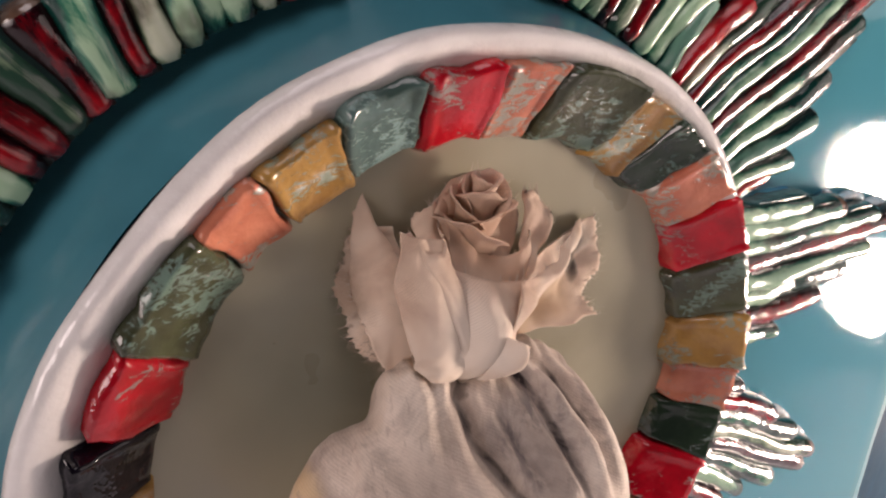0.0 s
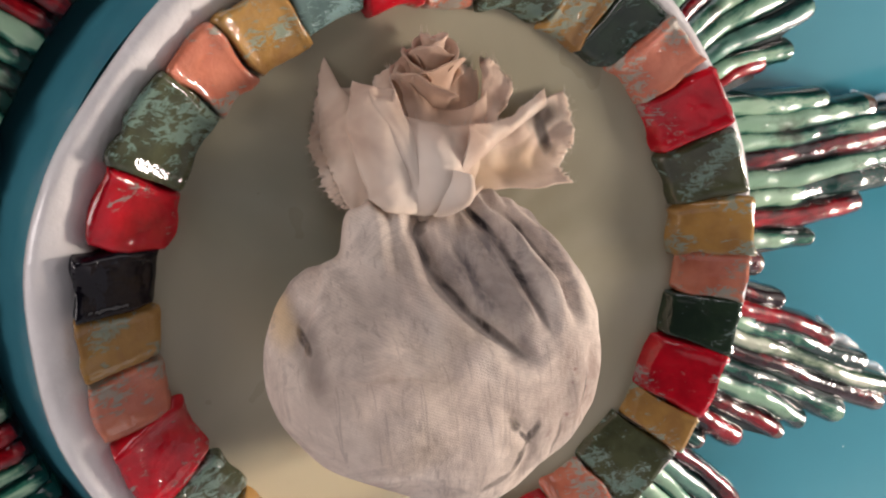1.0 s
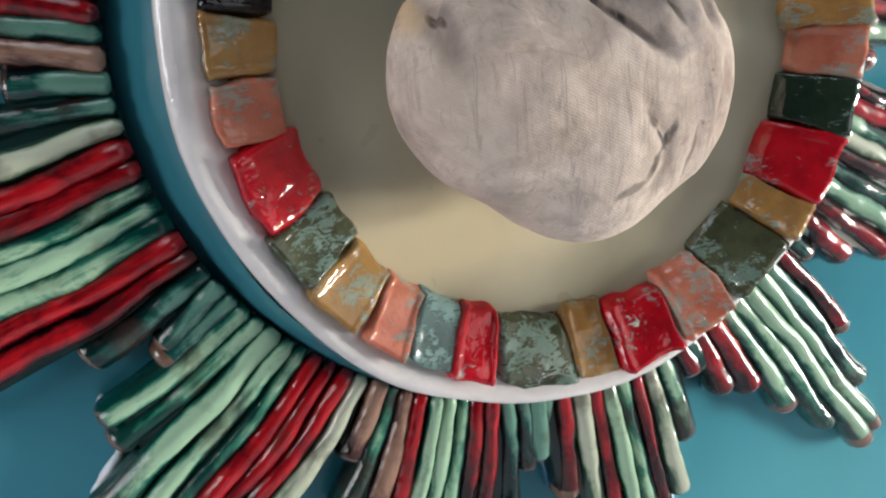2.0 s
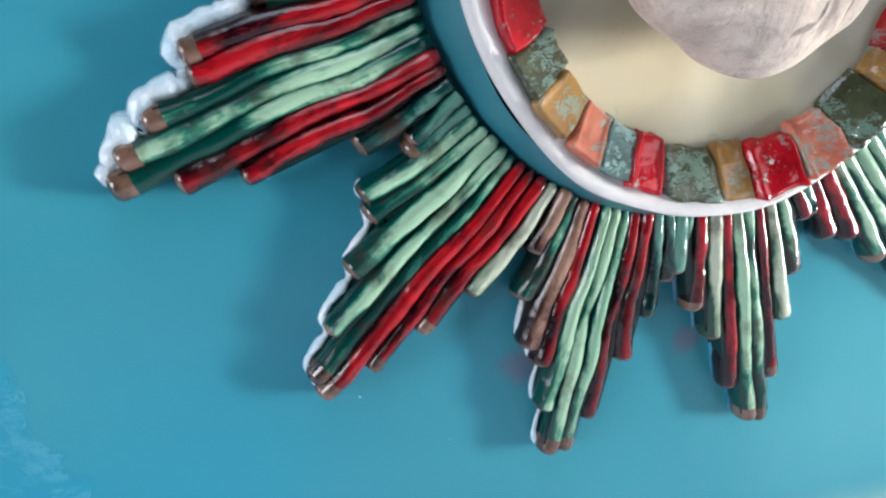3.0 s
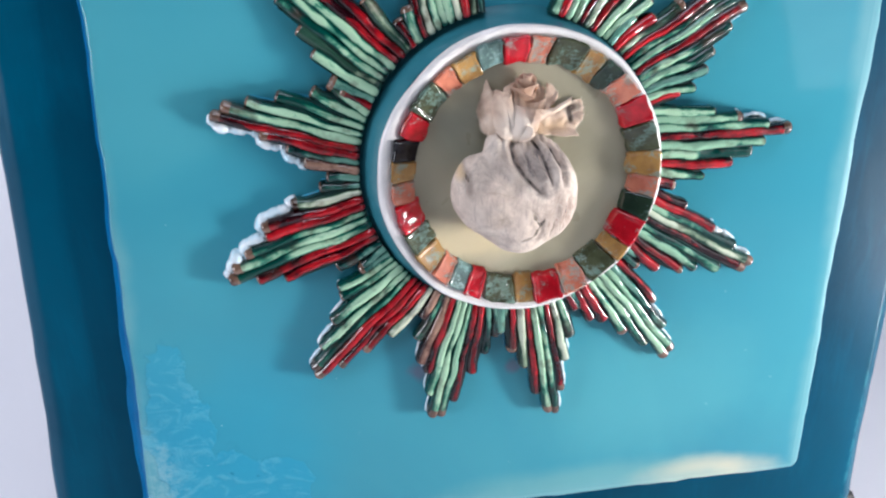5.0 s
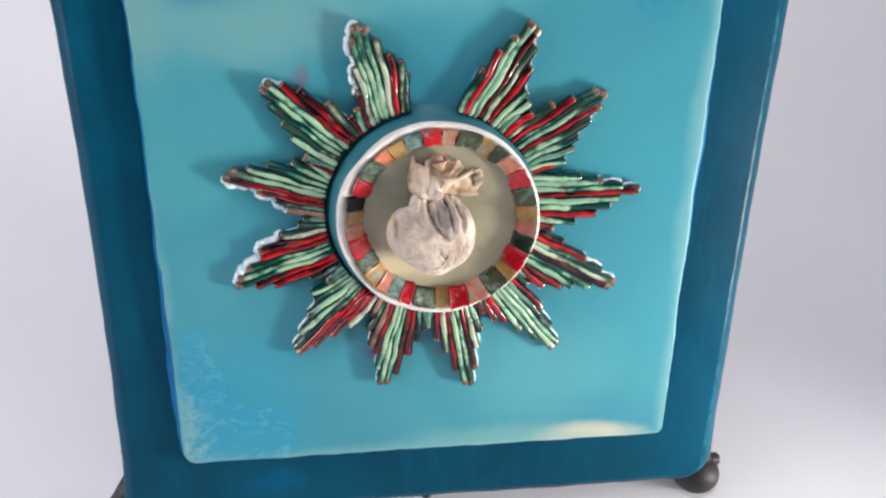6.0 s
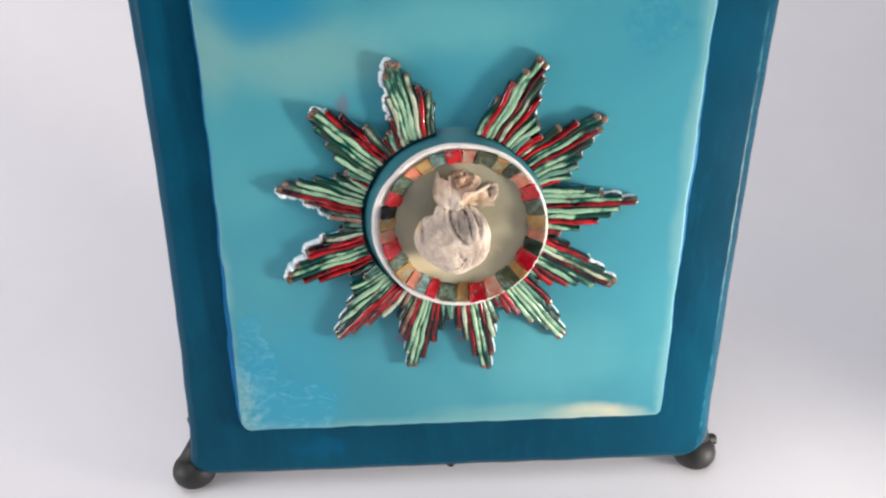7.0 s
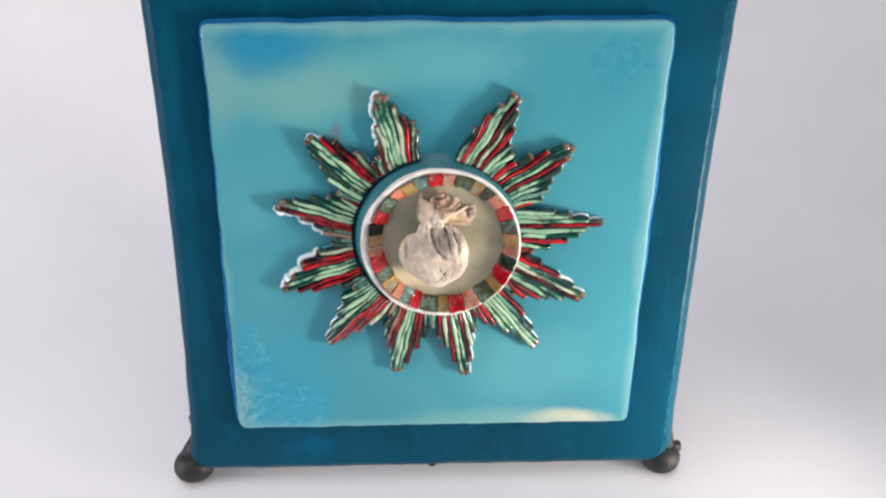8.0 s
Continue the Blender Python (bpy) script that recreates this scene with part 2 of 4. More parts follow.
def strand_paint(name, low, mid, high, crest=0.55, coat=0.5):
    """Glossy paint brushed along a pulled strand in uneven streaks; its crest is paler in paint, and groove shade is
    put into the colour by height.
    """
    n = Nodes(name)
    streak = n.noise(n.coords((0.14, 1, 1), vary=True), 800, 6, 0.7, 0.6)
    patch = n.noise(n.coords((0.7, 1, 1), vary=True), 170, 5, 0.65, 0.8)
    a = n.maths("ADD", n.maths("MULTIPLY", streak, 0.9), n.maths("MULTIPLY", patch, 1.35))
    a = n.maths("SUBTRACT", a, 0.63)
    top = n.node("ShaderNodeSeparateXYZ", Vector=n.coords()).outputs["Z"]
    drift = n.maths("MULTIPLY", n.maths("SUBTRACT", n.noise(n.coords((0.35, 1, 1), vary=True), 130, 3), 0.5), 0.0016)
    crest_tone = n.step(n.maths("ADD", top, drift), 0.0031, 0.0045)
    a = n.maths("ADD", a, n.maths("MULTIPLY", n.maths("SUBTRACT", crest_tone, 0.5), crest * 1.15))
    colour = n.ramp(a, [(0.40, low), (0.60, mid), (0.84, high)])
    stain = n.step(n.noise(n.coords(vary=True, shift=(0.2, 0.1, 0.3)), 130, 4, 0.6), 0.51, 0.68)
    colour = n.mix(n.maths("MULTIPLY", stain, 0.62), colour, (0.05, 0.02, 0.015))
    w = n.coords((0.5, 1, 1), vary=True)
    return n.finish(colour, n.maths("ADD", 0.14, n.maths("MULTIPLY", n.noise(w, 240, 3), 0.2)), [(streak, 0.22, 0.0004), (n.noise(n.coords((0.8, 1, 1), vary=True), 380, 2), 0.30, 0.0008)], coat=coat, coat_rough=0.03, spec=0.12)


MAT = {}
MAT["plate"] = plate_paint()
MAT["slab"] = slab_wax()
MAT["edge"] = plain("clear_blue_wax", (0.003, 0.10, 0.27), (0.010, 0.16, 0.38), 0.34, 60)
MAT["edge"].node_tree.nodes["Principled BSDF"].inputs["Specular IOR Level"].default_value = 0.15
MAT["teal"] = plain("teal_wall_wax", (0.024, 0.14, 0.185), (0.045, 0.205, 0.255), 0.25, 60, coat=0.2)
MAT["rim"] = plain("white_glazed_clay", (0.70, 0.67, 0.65), (0.87, 0.84, 0.82), 0.16, 150, coat=0.4, bump=0.25, depth=0.0012)
MAT["paper"] = plain("white_paper", (0.79, 0.78, 0.82), (0.83, 0.82, 0.855), 0.75, 8, bump=0.02)
MAT["wall"] = plain("grey_wall_paint", (0.09, 0.088, 0.085), (0.115, 0.11, 0.108), 0.8, 6, bump=0.05)
MAT["black"] = plain("black_plastic", (0.010, 0.010, 0.011), (0.018, 0.018, 0.019), 0.5, 200, bump=0.06)
MAT["fillet"] = plain("blue_wax_fillet", (0.012, 0.18, 0.36), (0.10, 0.42, 0.58), 0.06, 170, coat=0.6, bump=0.4, depth=0.001)
MAT["bead"] = plain("white_wax_bead", (0.48, 0.74, 0.86), (0.95, 0.96, 0.97), 0.06, 260, coat=0.8, bump=0.5, depth=0.0008, sub=0.2)
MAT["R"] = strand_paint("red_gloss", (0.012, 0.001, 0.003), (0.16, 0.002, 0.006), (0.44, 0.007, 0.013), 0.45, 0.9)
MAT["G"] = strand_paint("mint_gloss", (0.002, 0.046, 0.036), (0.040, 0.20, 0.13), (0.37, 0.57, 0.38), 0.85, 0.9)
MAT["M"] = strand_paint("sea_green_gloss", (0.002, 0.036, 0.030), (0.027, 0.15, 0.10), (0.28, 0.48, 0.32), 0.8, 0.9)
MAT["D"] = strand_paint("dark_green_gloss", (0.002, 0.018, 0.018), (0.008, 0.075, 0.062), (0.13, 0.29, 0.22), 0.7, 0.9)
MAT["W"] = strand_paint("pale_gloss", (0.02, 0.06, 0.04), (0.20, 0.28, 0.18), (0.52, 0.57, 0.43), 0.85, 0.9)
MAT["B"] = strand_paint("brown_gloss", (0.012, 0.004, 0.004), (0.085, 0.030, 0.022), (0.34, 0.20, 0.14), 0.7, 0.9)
MAT["end"] = plain("raw_cut_end", (0.012, 0.005, 0.004), (0.26, 0.15, 0.10), 0.15, 190, coat=0.8, vary=True)
MAT["under_g"] = plain("dark_green_ground", (0.002, 0.016, 0.016), (0.006, 0.045, 0.04), 0.25, 150, coat=0.3)
TILE = {
    "r": tile_paint("red_tile", (0.58, 0.008, 0.020), (0.32, 0.005, 0.012), (0.24, 0.30, 0.27), -0.04),
    "p": tile_paint("peach_tile", (0.64, 0.23, 0.14), (0.48, 0.14, 0.085), (0.24, 0.36, 0.31), 0.07),
    "g": tile_paint("grey_green_tile", (0.072, 0.082, 0.042), (0.036, 0.042, 0.022), (0.17, 0.28, 0.23), 0.06),
    "o": tile_paint("ochre_tile", (0.42, 0.24, 0.07), (0.28, 0.15, 0.05), (0.22, 0.34, 0.28), 0.05),
    "d": tile_paint("dark_green_tile", (0.024, 0.046, 0.026), (0.015, 0.030, 0.020), (0.12, 0.22, 0.19), 0.02),
    "k": tile_paint("black_tile", (0.006, 0.006, 0.010), (0.004, 0.003, 0.006), (0.10, 0.16, 0.17), -0.22, 0.5),
    "t": tile_paint("teal_tile", (0.10, 0.17, 0.16), (0.05, 0.09, 0.08), (0.26, 0.42, 0.40), 0.09),
}


def floor_wax():
    n = Nodes("cream_wax")
    w = n.coords()
    colour = n.ramp(n.noise(w, 40, 4, 0.5, 0.5), [(0.3, (0.31, 0.29, 0.205)), (0.6, (0.41, 0.385, 0.28)), (0.8, (0.47, 0.44, 0.33))])
    # a lit pool, then the pouch's shadow, both put into the wax colour
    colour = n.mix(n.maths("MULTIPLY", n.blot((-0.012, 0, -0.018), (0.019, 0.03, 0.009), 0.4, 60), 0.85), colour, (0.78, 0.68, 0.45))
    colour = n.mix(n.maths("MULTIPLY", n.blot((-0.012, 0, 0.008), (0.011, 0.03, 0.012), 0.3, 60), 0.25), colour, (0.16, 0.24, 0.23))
    specks = n.step(n.noise(w, 700, 1), 0.81, 0.84)
    colour = n.mix(n.maths("MULTIPLY", specks, 0.7), colour, (0.12, 0.09, 0.05))
    return n.finish(colour, n.maths("ADD", 0.22, n.maths("MULTIPLY", n.noise(w, 90, 3), 0.15)), [(n.noise(w, 90, 3), 0.15, 0.001), (specks, 0.2, 0.0002)], coat=0.2, sub=0.2)


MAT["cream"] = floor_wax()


def pouch_cloth():
    n = Nodes("smudged_silk")
    w = n.coords()
    colour = n.ramp(n.noise(w, 130, 7, 0.66, 0.5), [(0.28, (0.42, 0.335, 0.28)), (0.5, (0.68, 0.57, 0.48)), (0.70, (0.86, 0.75, 0.645))])
    grime = n.step(n.noise(n.coords(shift=(0.4, 0.6, 0.1)), 240, 6, 0.7, 0.8), 0.46, 0.68)
    colour = n.mix(n.maths("MULTIPLY", grime, 0.42), colour, (0.27, 0.215, 0.19))
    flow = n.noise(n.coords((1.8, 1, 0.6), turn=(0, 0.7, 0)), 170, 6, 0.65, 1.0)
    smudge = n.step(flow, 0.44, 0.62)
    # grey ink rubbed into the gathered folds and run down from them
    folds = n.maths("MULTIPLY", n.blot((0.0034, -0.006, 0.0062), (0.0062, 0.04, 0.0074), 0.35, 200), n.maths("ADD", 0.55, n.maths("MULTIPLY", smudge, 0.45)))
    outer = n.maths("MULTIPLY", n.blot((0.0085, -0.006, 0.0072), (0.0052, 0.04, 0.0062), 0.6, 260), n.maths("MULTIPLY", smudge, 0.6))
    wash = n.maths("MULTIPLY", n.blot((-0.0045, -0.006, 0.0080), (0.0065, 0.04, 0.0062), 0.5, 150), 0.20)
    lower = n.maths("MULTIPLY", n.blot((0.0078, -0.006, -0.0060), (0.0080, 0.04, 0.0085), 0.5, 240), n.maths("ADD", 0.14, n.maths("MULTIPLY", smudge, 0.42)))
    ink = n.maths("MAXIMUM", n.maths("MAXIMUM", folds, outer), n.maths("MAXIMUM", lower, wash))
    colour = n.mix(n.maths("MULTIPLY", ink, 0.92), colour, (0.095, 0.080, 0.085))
    tea = n.maths("MULTIPLY", n.blot((0.0098, -0.004, -0.0040), (0.0062, 0.04, 0.0120), 0.5, 180), n.step(n.noise(n.coords((1, 1, 0.6), shift=(0.2, 0.5, 0.3)), 300, 6, 0.68, 0.6), 0.40, 0.62))
    colour = n.mix(n.maths("MULTIPLY", tea, 0.5), colour, (0.30, 0.19, 0.145))
    # crease shade put into the colour as dark lines; lower strokes are ink
    marks = n.strokes((
        ((-0.0005, 0.0112), (-0.0019, 0.0094), 0.00040),
        ((-0.0019, 0.0096), (-0.0015, 0.0068), 0.00045),
        ((-0.0016, 0.0070), (0.0003, 0.0038), 0.00050),
        ((0.0003, 0.0040), (0.0032, 0.0009), 0.00045),
        ((0.0030, 0.0112), (0.0050, 0.0084), 0.00040),
        ((0.0052, 0.0080), (0.0060, 0.0024), 0.00042),
        ((0.0070, 0.0094), (0.0090, 0.0052), 0.00040),
        ((0.0012, -0.0034), (0.0021, -0.0050), 0.00055),
        ((0.0021, -0.0050), (0.0035, -0.0070), 0.00028),
        ((0.0040, -0.0046), (0.0029, -0.0072), 0.00050),
        ((0.0030, -0.0070), (0.0016, -0.0092), 0.00070),
        ((0.0018, -0.0090), (-0.0009, -0.0102), 0.00050),
        ((0.0066, -0.0056), (0.0058, -0.0094), 0.00034),
        ((0.0092, -0.0020), (0.0086, -0.0062), 0.00030),
    ))
    colour = n.mix(n.maths("MULTIPLY", marks, n.maths("ADD", 0.55, n.maths("MULTIPLY", smudge, 0.45))), colour, (0.018, 0.013, 0.014))
    # dark spot, and darkening put into the colour beside the overlapping edge
    colour = n.mix(n.maths("MULTIPLY", n.maths("MAXIMUM", n.blot((-0.0127, 0.002, 0.0043), (0.00055, 0.04, 0.0011), 0.1, 400), n.maths("MULTIPLY", n.blot((-0.0127, 0.002, 0.0036), (0.0014, 0.04, 0.0042), 0.3, 300), 0.5)), 0.95), colour, (0.05, 0.035, 0.03))
    colour = n.mix(n.maths("MULTIPLY", n.step(n.noise(n.coords(shift=(0.1, 0.3, 0.2)), 110, 5), 0.52, 0.7), 0.28), colour, (0.46, 0.36, 0.24))
    # warm edge light on the lobe's outer limb, put into the colour
    colour = n.mix(n.maths("MULTIPLY", n.blot((-0.0142, 0.004, 0.0056), (0.0019, 0.04, 0.0032), 0.3, 260), 0.75), colour, (0.70, 0.50, 0.27))
    speck = n.step(n.noise(n.coords(shift=(0.7, 0.2, 0.5)), 420, 3), 0.66, 0.72)
    colour = n.mix(n.maths("MULTIPLY", n.maths("MULTIPLY", speck, n.blot((0.010, 0, -0.003), (0.008, 0.04, 0.012), 0.3, 100)), 0.8), colour, (0.26, 0.13, 0.12))
    weave = n.node("ShaderNodeTexWave", Vector=n.coords((1, 0.5, 1), turn=(0, 1.05, 0)), Scale=1500.0, Distortion=5.0, Detail=2.0)
    weave.bands_direction = "X"
    threads = weave.outputs["Fac"]
    weft = n.node("ShaderNodeTexWave", Vector=n.coords((1, 0.5, 1), turn=(0, -0.5, 0)), Scale=1500.0, Distortion=3.0, Detail=2.0)
    colour = n.mix(n.maths("MULTIPLY", n.step(threads, 0.75, 0.15), 0.10), colour, (0.24, 0.20, 0.19))
    fibre = n.step(n.noise(n.coords((2.4, 1, 0.16)), 900, 4, 0.6, 0.6), 0.55, 0.68)
    colour = n.mix(n.maths("MULTIPLY", fibre, 0.45), colour, (0.34, 0.27, 0.23))
    return n.finish(colour, 0.72, [(threads, 0.12, 0.0001), (weft.outputs["Fac"], 0.07, 0.0001), (n.noise(n.coords((1.6, 1, 0.5)), 420, 5), 0.3, 0.0005), (flow, 0.12, 0.0006)], sheen=0.06, spec=0.2)


def ruffle_cloth():
    n = Nodes("stained_shaded_silk")
    w = n.coords()
    colour = n.ramp(n.noise(w, 150, 5, 0.6, 0.5), [(0.3, (0.62, 0.44, 0.33)), (0.5, (0.82, 0.65, 0.51)), (0.70, (0.93, 0.80, 0.67))])
    # shaded bud and lit front folds are put into the cloth colour
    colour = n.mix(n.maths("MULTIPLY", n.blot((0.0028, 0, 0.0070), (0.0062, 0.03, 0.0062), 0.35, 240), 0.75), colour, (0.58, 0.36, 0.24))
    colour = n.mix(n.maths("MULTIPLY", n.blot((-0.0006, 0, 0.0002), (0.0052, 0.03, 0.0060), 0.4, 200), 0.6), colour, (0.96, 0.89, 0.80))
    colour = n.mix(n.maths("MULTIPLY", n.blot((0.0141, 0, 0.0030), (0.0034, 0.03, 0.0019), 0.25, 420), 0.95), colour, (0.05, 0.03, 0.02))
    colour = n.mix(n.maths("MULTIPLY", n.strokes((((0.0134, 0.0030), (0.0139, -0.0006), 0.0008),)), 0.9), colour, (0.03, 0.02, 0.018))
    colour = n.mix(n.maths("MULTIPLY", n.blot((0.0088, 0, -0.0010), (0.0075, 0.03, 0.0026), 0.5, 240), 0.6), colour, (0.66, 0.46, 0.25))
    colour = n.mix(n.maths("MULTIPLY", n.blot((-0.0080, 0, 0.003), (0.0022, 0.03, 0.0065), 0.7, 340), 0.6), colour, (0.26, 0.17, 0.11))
    weave = n.node("ShaderNodeTexWave", Vector=n.coords((1, 1, 1), turn=(0, 0.5, 0)), Scale=2100.0, Distortion=1.2, Detail=2.0)
    weft = n.node("ShaderNodeTexWave", Vector=n.coords((1, 1, 1), turn=(0, 0.5, 0)), Scale=2100.0, Distortion=1.2, Detail=2.0)
    weft.bands_direction = "Z"
    net = n.maths("MULTIPLY", n.step(weave.outputs["Fac"], 0.7, 0.2), n.step(weft.outputs["Fac"], 0.7, 0.2))
    colour = n.mix(n.maths("MULTIPLY", net, 0.35), colour, (0.36, 0.27, 0.21))
    mat = n.finish(colour, 0.65, [(weave.outputs["Fac"], 0.2, 0.00007), (weft.outputs["Fac"], 0.18, 0.00007), (n.noise(w, 300, 4), 0.2, 0.0005)], sheen=0.2, spec=0.3)
    # thin silk lets some light through
    thin = n.node("ShaderNodeBsdfTranslucent", Color=colour)
    blend = n.node("ShaderNodeMixShader", Fac=0.2)
    n.tree.links.new(n.bsdf.outputs[0], blend.inputs[1])
    n.tree.links.new(thin.outputs[0], blend.inputs[2])
    n.tree.links.new(blend.outputs[0], n.tree.nodes["Material Output"].inputs["Surface"])
    return mat


MAT["pouch"] = pouch_cloth()
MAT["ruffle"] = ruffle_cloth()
MAT["thread"] = plain("silk_thread", (0.50, 0.40, 0.32), (0.66, 0.58, 0.50), 0.6, 200)


# ---- building helpers (millimetres in the artwork's frame: x across, y back, z up) ----
MM = 0.001


def thing(name, origin, label, category, group="", lean=True):
    """An Empty that carries the parts of a thing."""
    ob = new(name)
    ob.empty_display_size = 0.01
    place = Matrix.Translation(Vector(origin) * MM)
    ob.matrix_world = REST @ place if lean else place
    ob["origin"] = [float(v) for v in origin]
    return tagged(ob, label, category, group)


def mesh_part(name, verts, faces, mats, parent, label="", smooth=True, slots=None, origin=None):
    """One mesh object under a thing or a part; verts in the artwork's frame, in mm. origin: its own pivot in mm."""
    home = Vector(parent["origin"])
    pivot = Vector(origin) if origin is not None else home
    data = bpy.data.meshes.new(name)
    data.from_pydata([(Vector(v) - pivot) * MM for v in verts], [], faces)
    for m in mats if isinstance(mats, (list, tuple)) else [mats]:
        data.materials.append(m)
    bm = bmesh.new()
    bm.from_mesh(data)
    bmesh.ops.recalc_face_normals(bm, faces=bm.faces)
    bm.to_mesh(data)
    bm.free()
    if slots:
        data.polygons.foreach_set("material_index", slots)
    if smooth:
        data.polygons.foreach_set("use_smooth", [True] * len(data.polygons))
    ob = new(name, data)
    ob.parent = parent
    ob.location = (pivot - home) * MM
    ob["origin"] = [float(v) for v in pivot]
    return tagged(ob, label)


def wob(x, y, z, scale, seed=0.0):
    return noise.noise(Vector((x * scale + seed, y * scale - seed * 0.7, z * scale + seed * 1.3)))


def rings_mesh(rings, close=True, cap_start=False, cap_end=False):
    """Verts and faces of a loft through rings of equal length."""
    n = len(rings[0])
    verts = [p for ring in rings for p in ring]
    faces = []
    for i in range(len(rings) - 1):
        for j in range(n if close else n - 1):
            k = (j + 1) % n
            faces.append((i * n + j, i * n + k, (i + 1) * n + k, (i + 1) * n + j))
    if cap_start:
        faces.append(tuple(range(n)))
    if cap_end:
        faces.append(tuple((len(rings) - 1) * n + j for j in range(n)))
    return verts, faces


def rounded_outline(left, right, bottom, top, radii, step=4.0, wave=0.3, seed=0.0):
    """A closed outline of a hand-cut plate. left and right: functions of z. radii: of the corners bl, br, tr, tl."""
    pts = []
    bl, br, tr, tl = radii

    def corner(cx, cz, r, a0):
        for i in range(7):
            a = radians(a0 + 90 * i / 6)
            pts.append((cx + r * math.cos(a), cz + r * math.sin(a)))

    def run(a, b):
        n = max(2, int(math.hypot(b[0] - a[0], b[1] - a[1]) / step))
        for i in range(1, n):
            pts.append((a[0] + (b[0] - a[0]) * i / n, a[1] + (b[1] - a[1]) * i / n))

    corner(left(bottom) + bl, bottom + bl, bl, 180)
    run((left(bottom) + bl, bottom), (right(bottom) - br, bottom))
    corner(right(bottom) - br, bottom + br, br, 270)
    n = 50
    for i in range(1, n):
        z = bottom + br + (top - tr - bottom - br) * i / n
        pts.append((right(z), z))
    corner(right(top) - tr, top - tr, tr, 0)
    run((right(top) - tr, top), (left(top) + tl, top))
    corner(left(top) + tl, top - tl, tl, 90)
    for i in range(1, n):
        z = top - tl + (bottom + bl - top + tl) * i / n
        pts.append((left(z), z))
    return [(x + wave * wob(x, 0, z, 0.06, seed) + 0.4 * wave * wob(x, 0, z, 0.3, seed), z + wave * wob(x, 3, z, 0.06, seed) + 0.4 * wave * wob(x, 5, z, 0.3, seed)) for x, z in pts]


def inset(outline, d):
    out = []
    n = len(outline)
    for i, (x, z) in enumerate(outline):
        ax, az = outline[(i + 2) % n][0] - outline[i - 2][0], outline[(i + 2) % n][1] - outline[i - 2][1]
        l = math.hypot(ax, az) or 1.0
        out.append((x - az / l * d, z + ax / l * d))
    return out


def slab_mesh(outline, profile):
    """A slab through insets and depths; its front closes towards the middle in a few wide rings."""
    rings = [[(x, y, z) for x, z in inset(outline, d)] for d, y in profile]
    last = rings[-1]
    mx, mz = sum(p[0] for p in last) / len(last), sum(p[2] for p in last) / len(last)
    for k in (0.85, 0.6, 0.3, 0.02):
        rings.append([(mx + (x - mx) * k, y, mz + (z - mz) * k) for x, y, z in last])
    return rings_mesh(rings, True, True, True)


# ---- the room: a white paper sweep, plain walls and a ceiling ----
def room():
    def sheet(name, verts, faces, mat):
        data = bpy.data.meshes.new(name)
        data.from_pydata(verts, [], faces)
        data.materials.append(mat)
        data.polygons.foreach_set("use_smooth", [True] * len(data.polygons))
        return tagged(new(name, data), kind="structure")

    prof = [(-1.8, 0.0), (-0.8, 0.0), (-0.2, 0.0), (0.0, 0.0), (0.12, 0.0)]
    for i in range(1, 17):
        a = radians(90 * i / 16)
        prof.append((0.12 + 0.40 * math.sin(a), 0.40 - 0.40 * math.cos(a)))
    prof += [(0.52, 0.9), (0.52, 2.2)]
    xs = [-1.8, -0.9, 0.0, 0.9, 1.8]
    verts = [(x, y, z) for y, z in prof for x in xs]
    n = len(xs)
    faces = [(i * n + j, i * n + j + 1, (i + 1) * n + j + 1, (i + 1) * n + j) for i in range(len(prof) - 1) for j in range(n - 1)]
    tagged(sheet("backdrop", verts, faces, MAT["paper"]), "seamless white paper sweep under and behind the artwork", "backdrop")

    def box(name, a, b, label):
        (x0, y0, z0), (x1, y1, z1) = a, b
        v = [(x, y, z) for x in (x0, x1) for y in (y0, y1) for z in (z0, z1)]
        f = [(0, 1, 3, 2), (4, 6, 7, 5), (0, 4, 5, 1), (2, 3, 7, 6), (0, 2, 6, 4), (1, 5, 7, 3)]
        ob = sheet(name, v, f, MAT["wall"])
        ob.data.polygons.foreach_set("use_smooth", [False] * 6)
        tagged(ob, label, name.split("_")[0])

    # unseen enclosure; its dark grey keeps reflections and bounced fill low
    box("wall_east", (1.8, -1.9, -0.1), (1.9, 0.6, 2.2), "plain grey painted wall beside the sweep")
    box("wall_west", (-1.9, -1.9, -0.1), (-1.8, 0.6, 2.2), "plain grey painted wall beside the sweep")
    box("wall_south", (-1.8, -1.9, -0.1), (1.8, -1.8, 2.2), "plain grey painted wall behind the viewer")
    box("wall_north", (-1.8, 0.55, -0.1), (1.8, 0.65, 2.2), "plain grey painted wall behind the sweep")
    box("ceiling", (-1.9, -1.9, 2.2), (1.9, 0.65, 2.3), "plain grey ceiling over the sweep")


room()

# ---- the artwork ----
ART = thing("relief_artwork", (0, 0, 0), "square turquoise wax relief with a painted sunburst round a mosaic dish", "artwork")


def plate():
    out = rounded_outline(lambda z: -122.9 + 0.0834 * z - 0.000158 * z * z, lambda z: 121.6 - 0.0167 * z + 0.0000814 * z * z, -10.0, 236.0, (10, 13, 8, 8), wave=0.5, seed=3)
    v, f = slab_mesh(out, [(1.5, 22.0), (0.2, 20.5), (0, 9.0), (0.4, 7.0), (1.6, 5.6), (3.4, 4.7), (4.2, 4.1), (5.2, 4.0)])
    mesh_part("base_plate", v, f, MAT["plate"], ART, "thick dark blue glazed backing plate with soft edges")


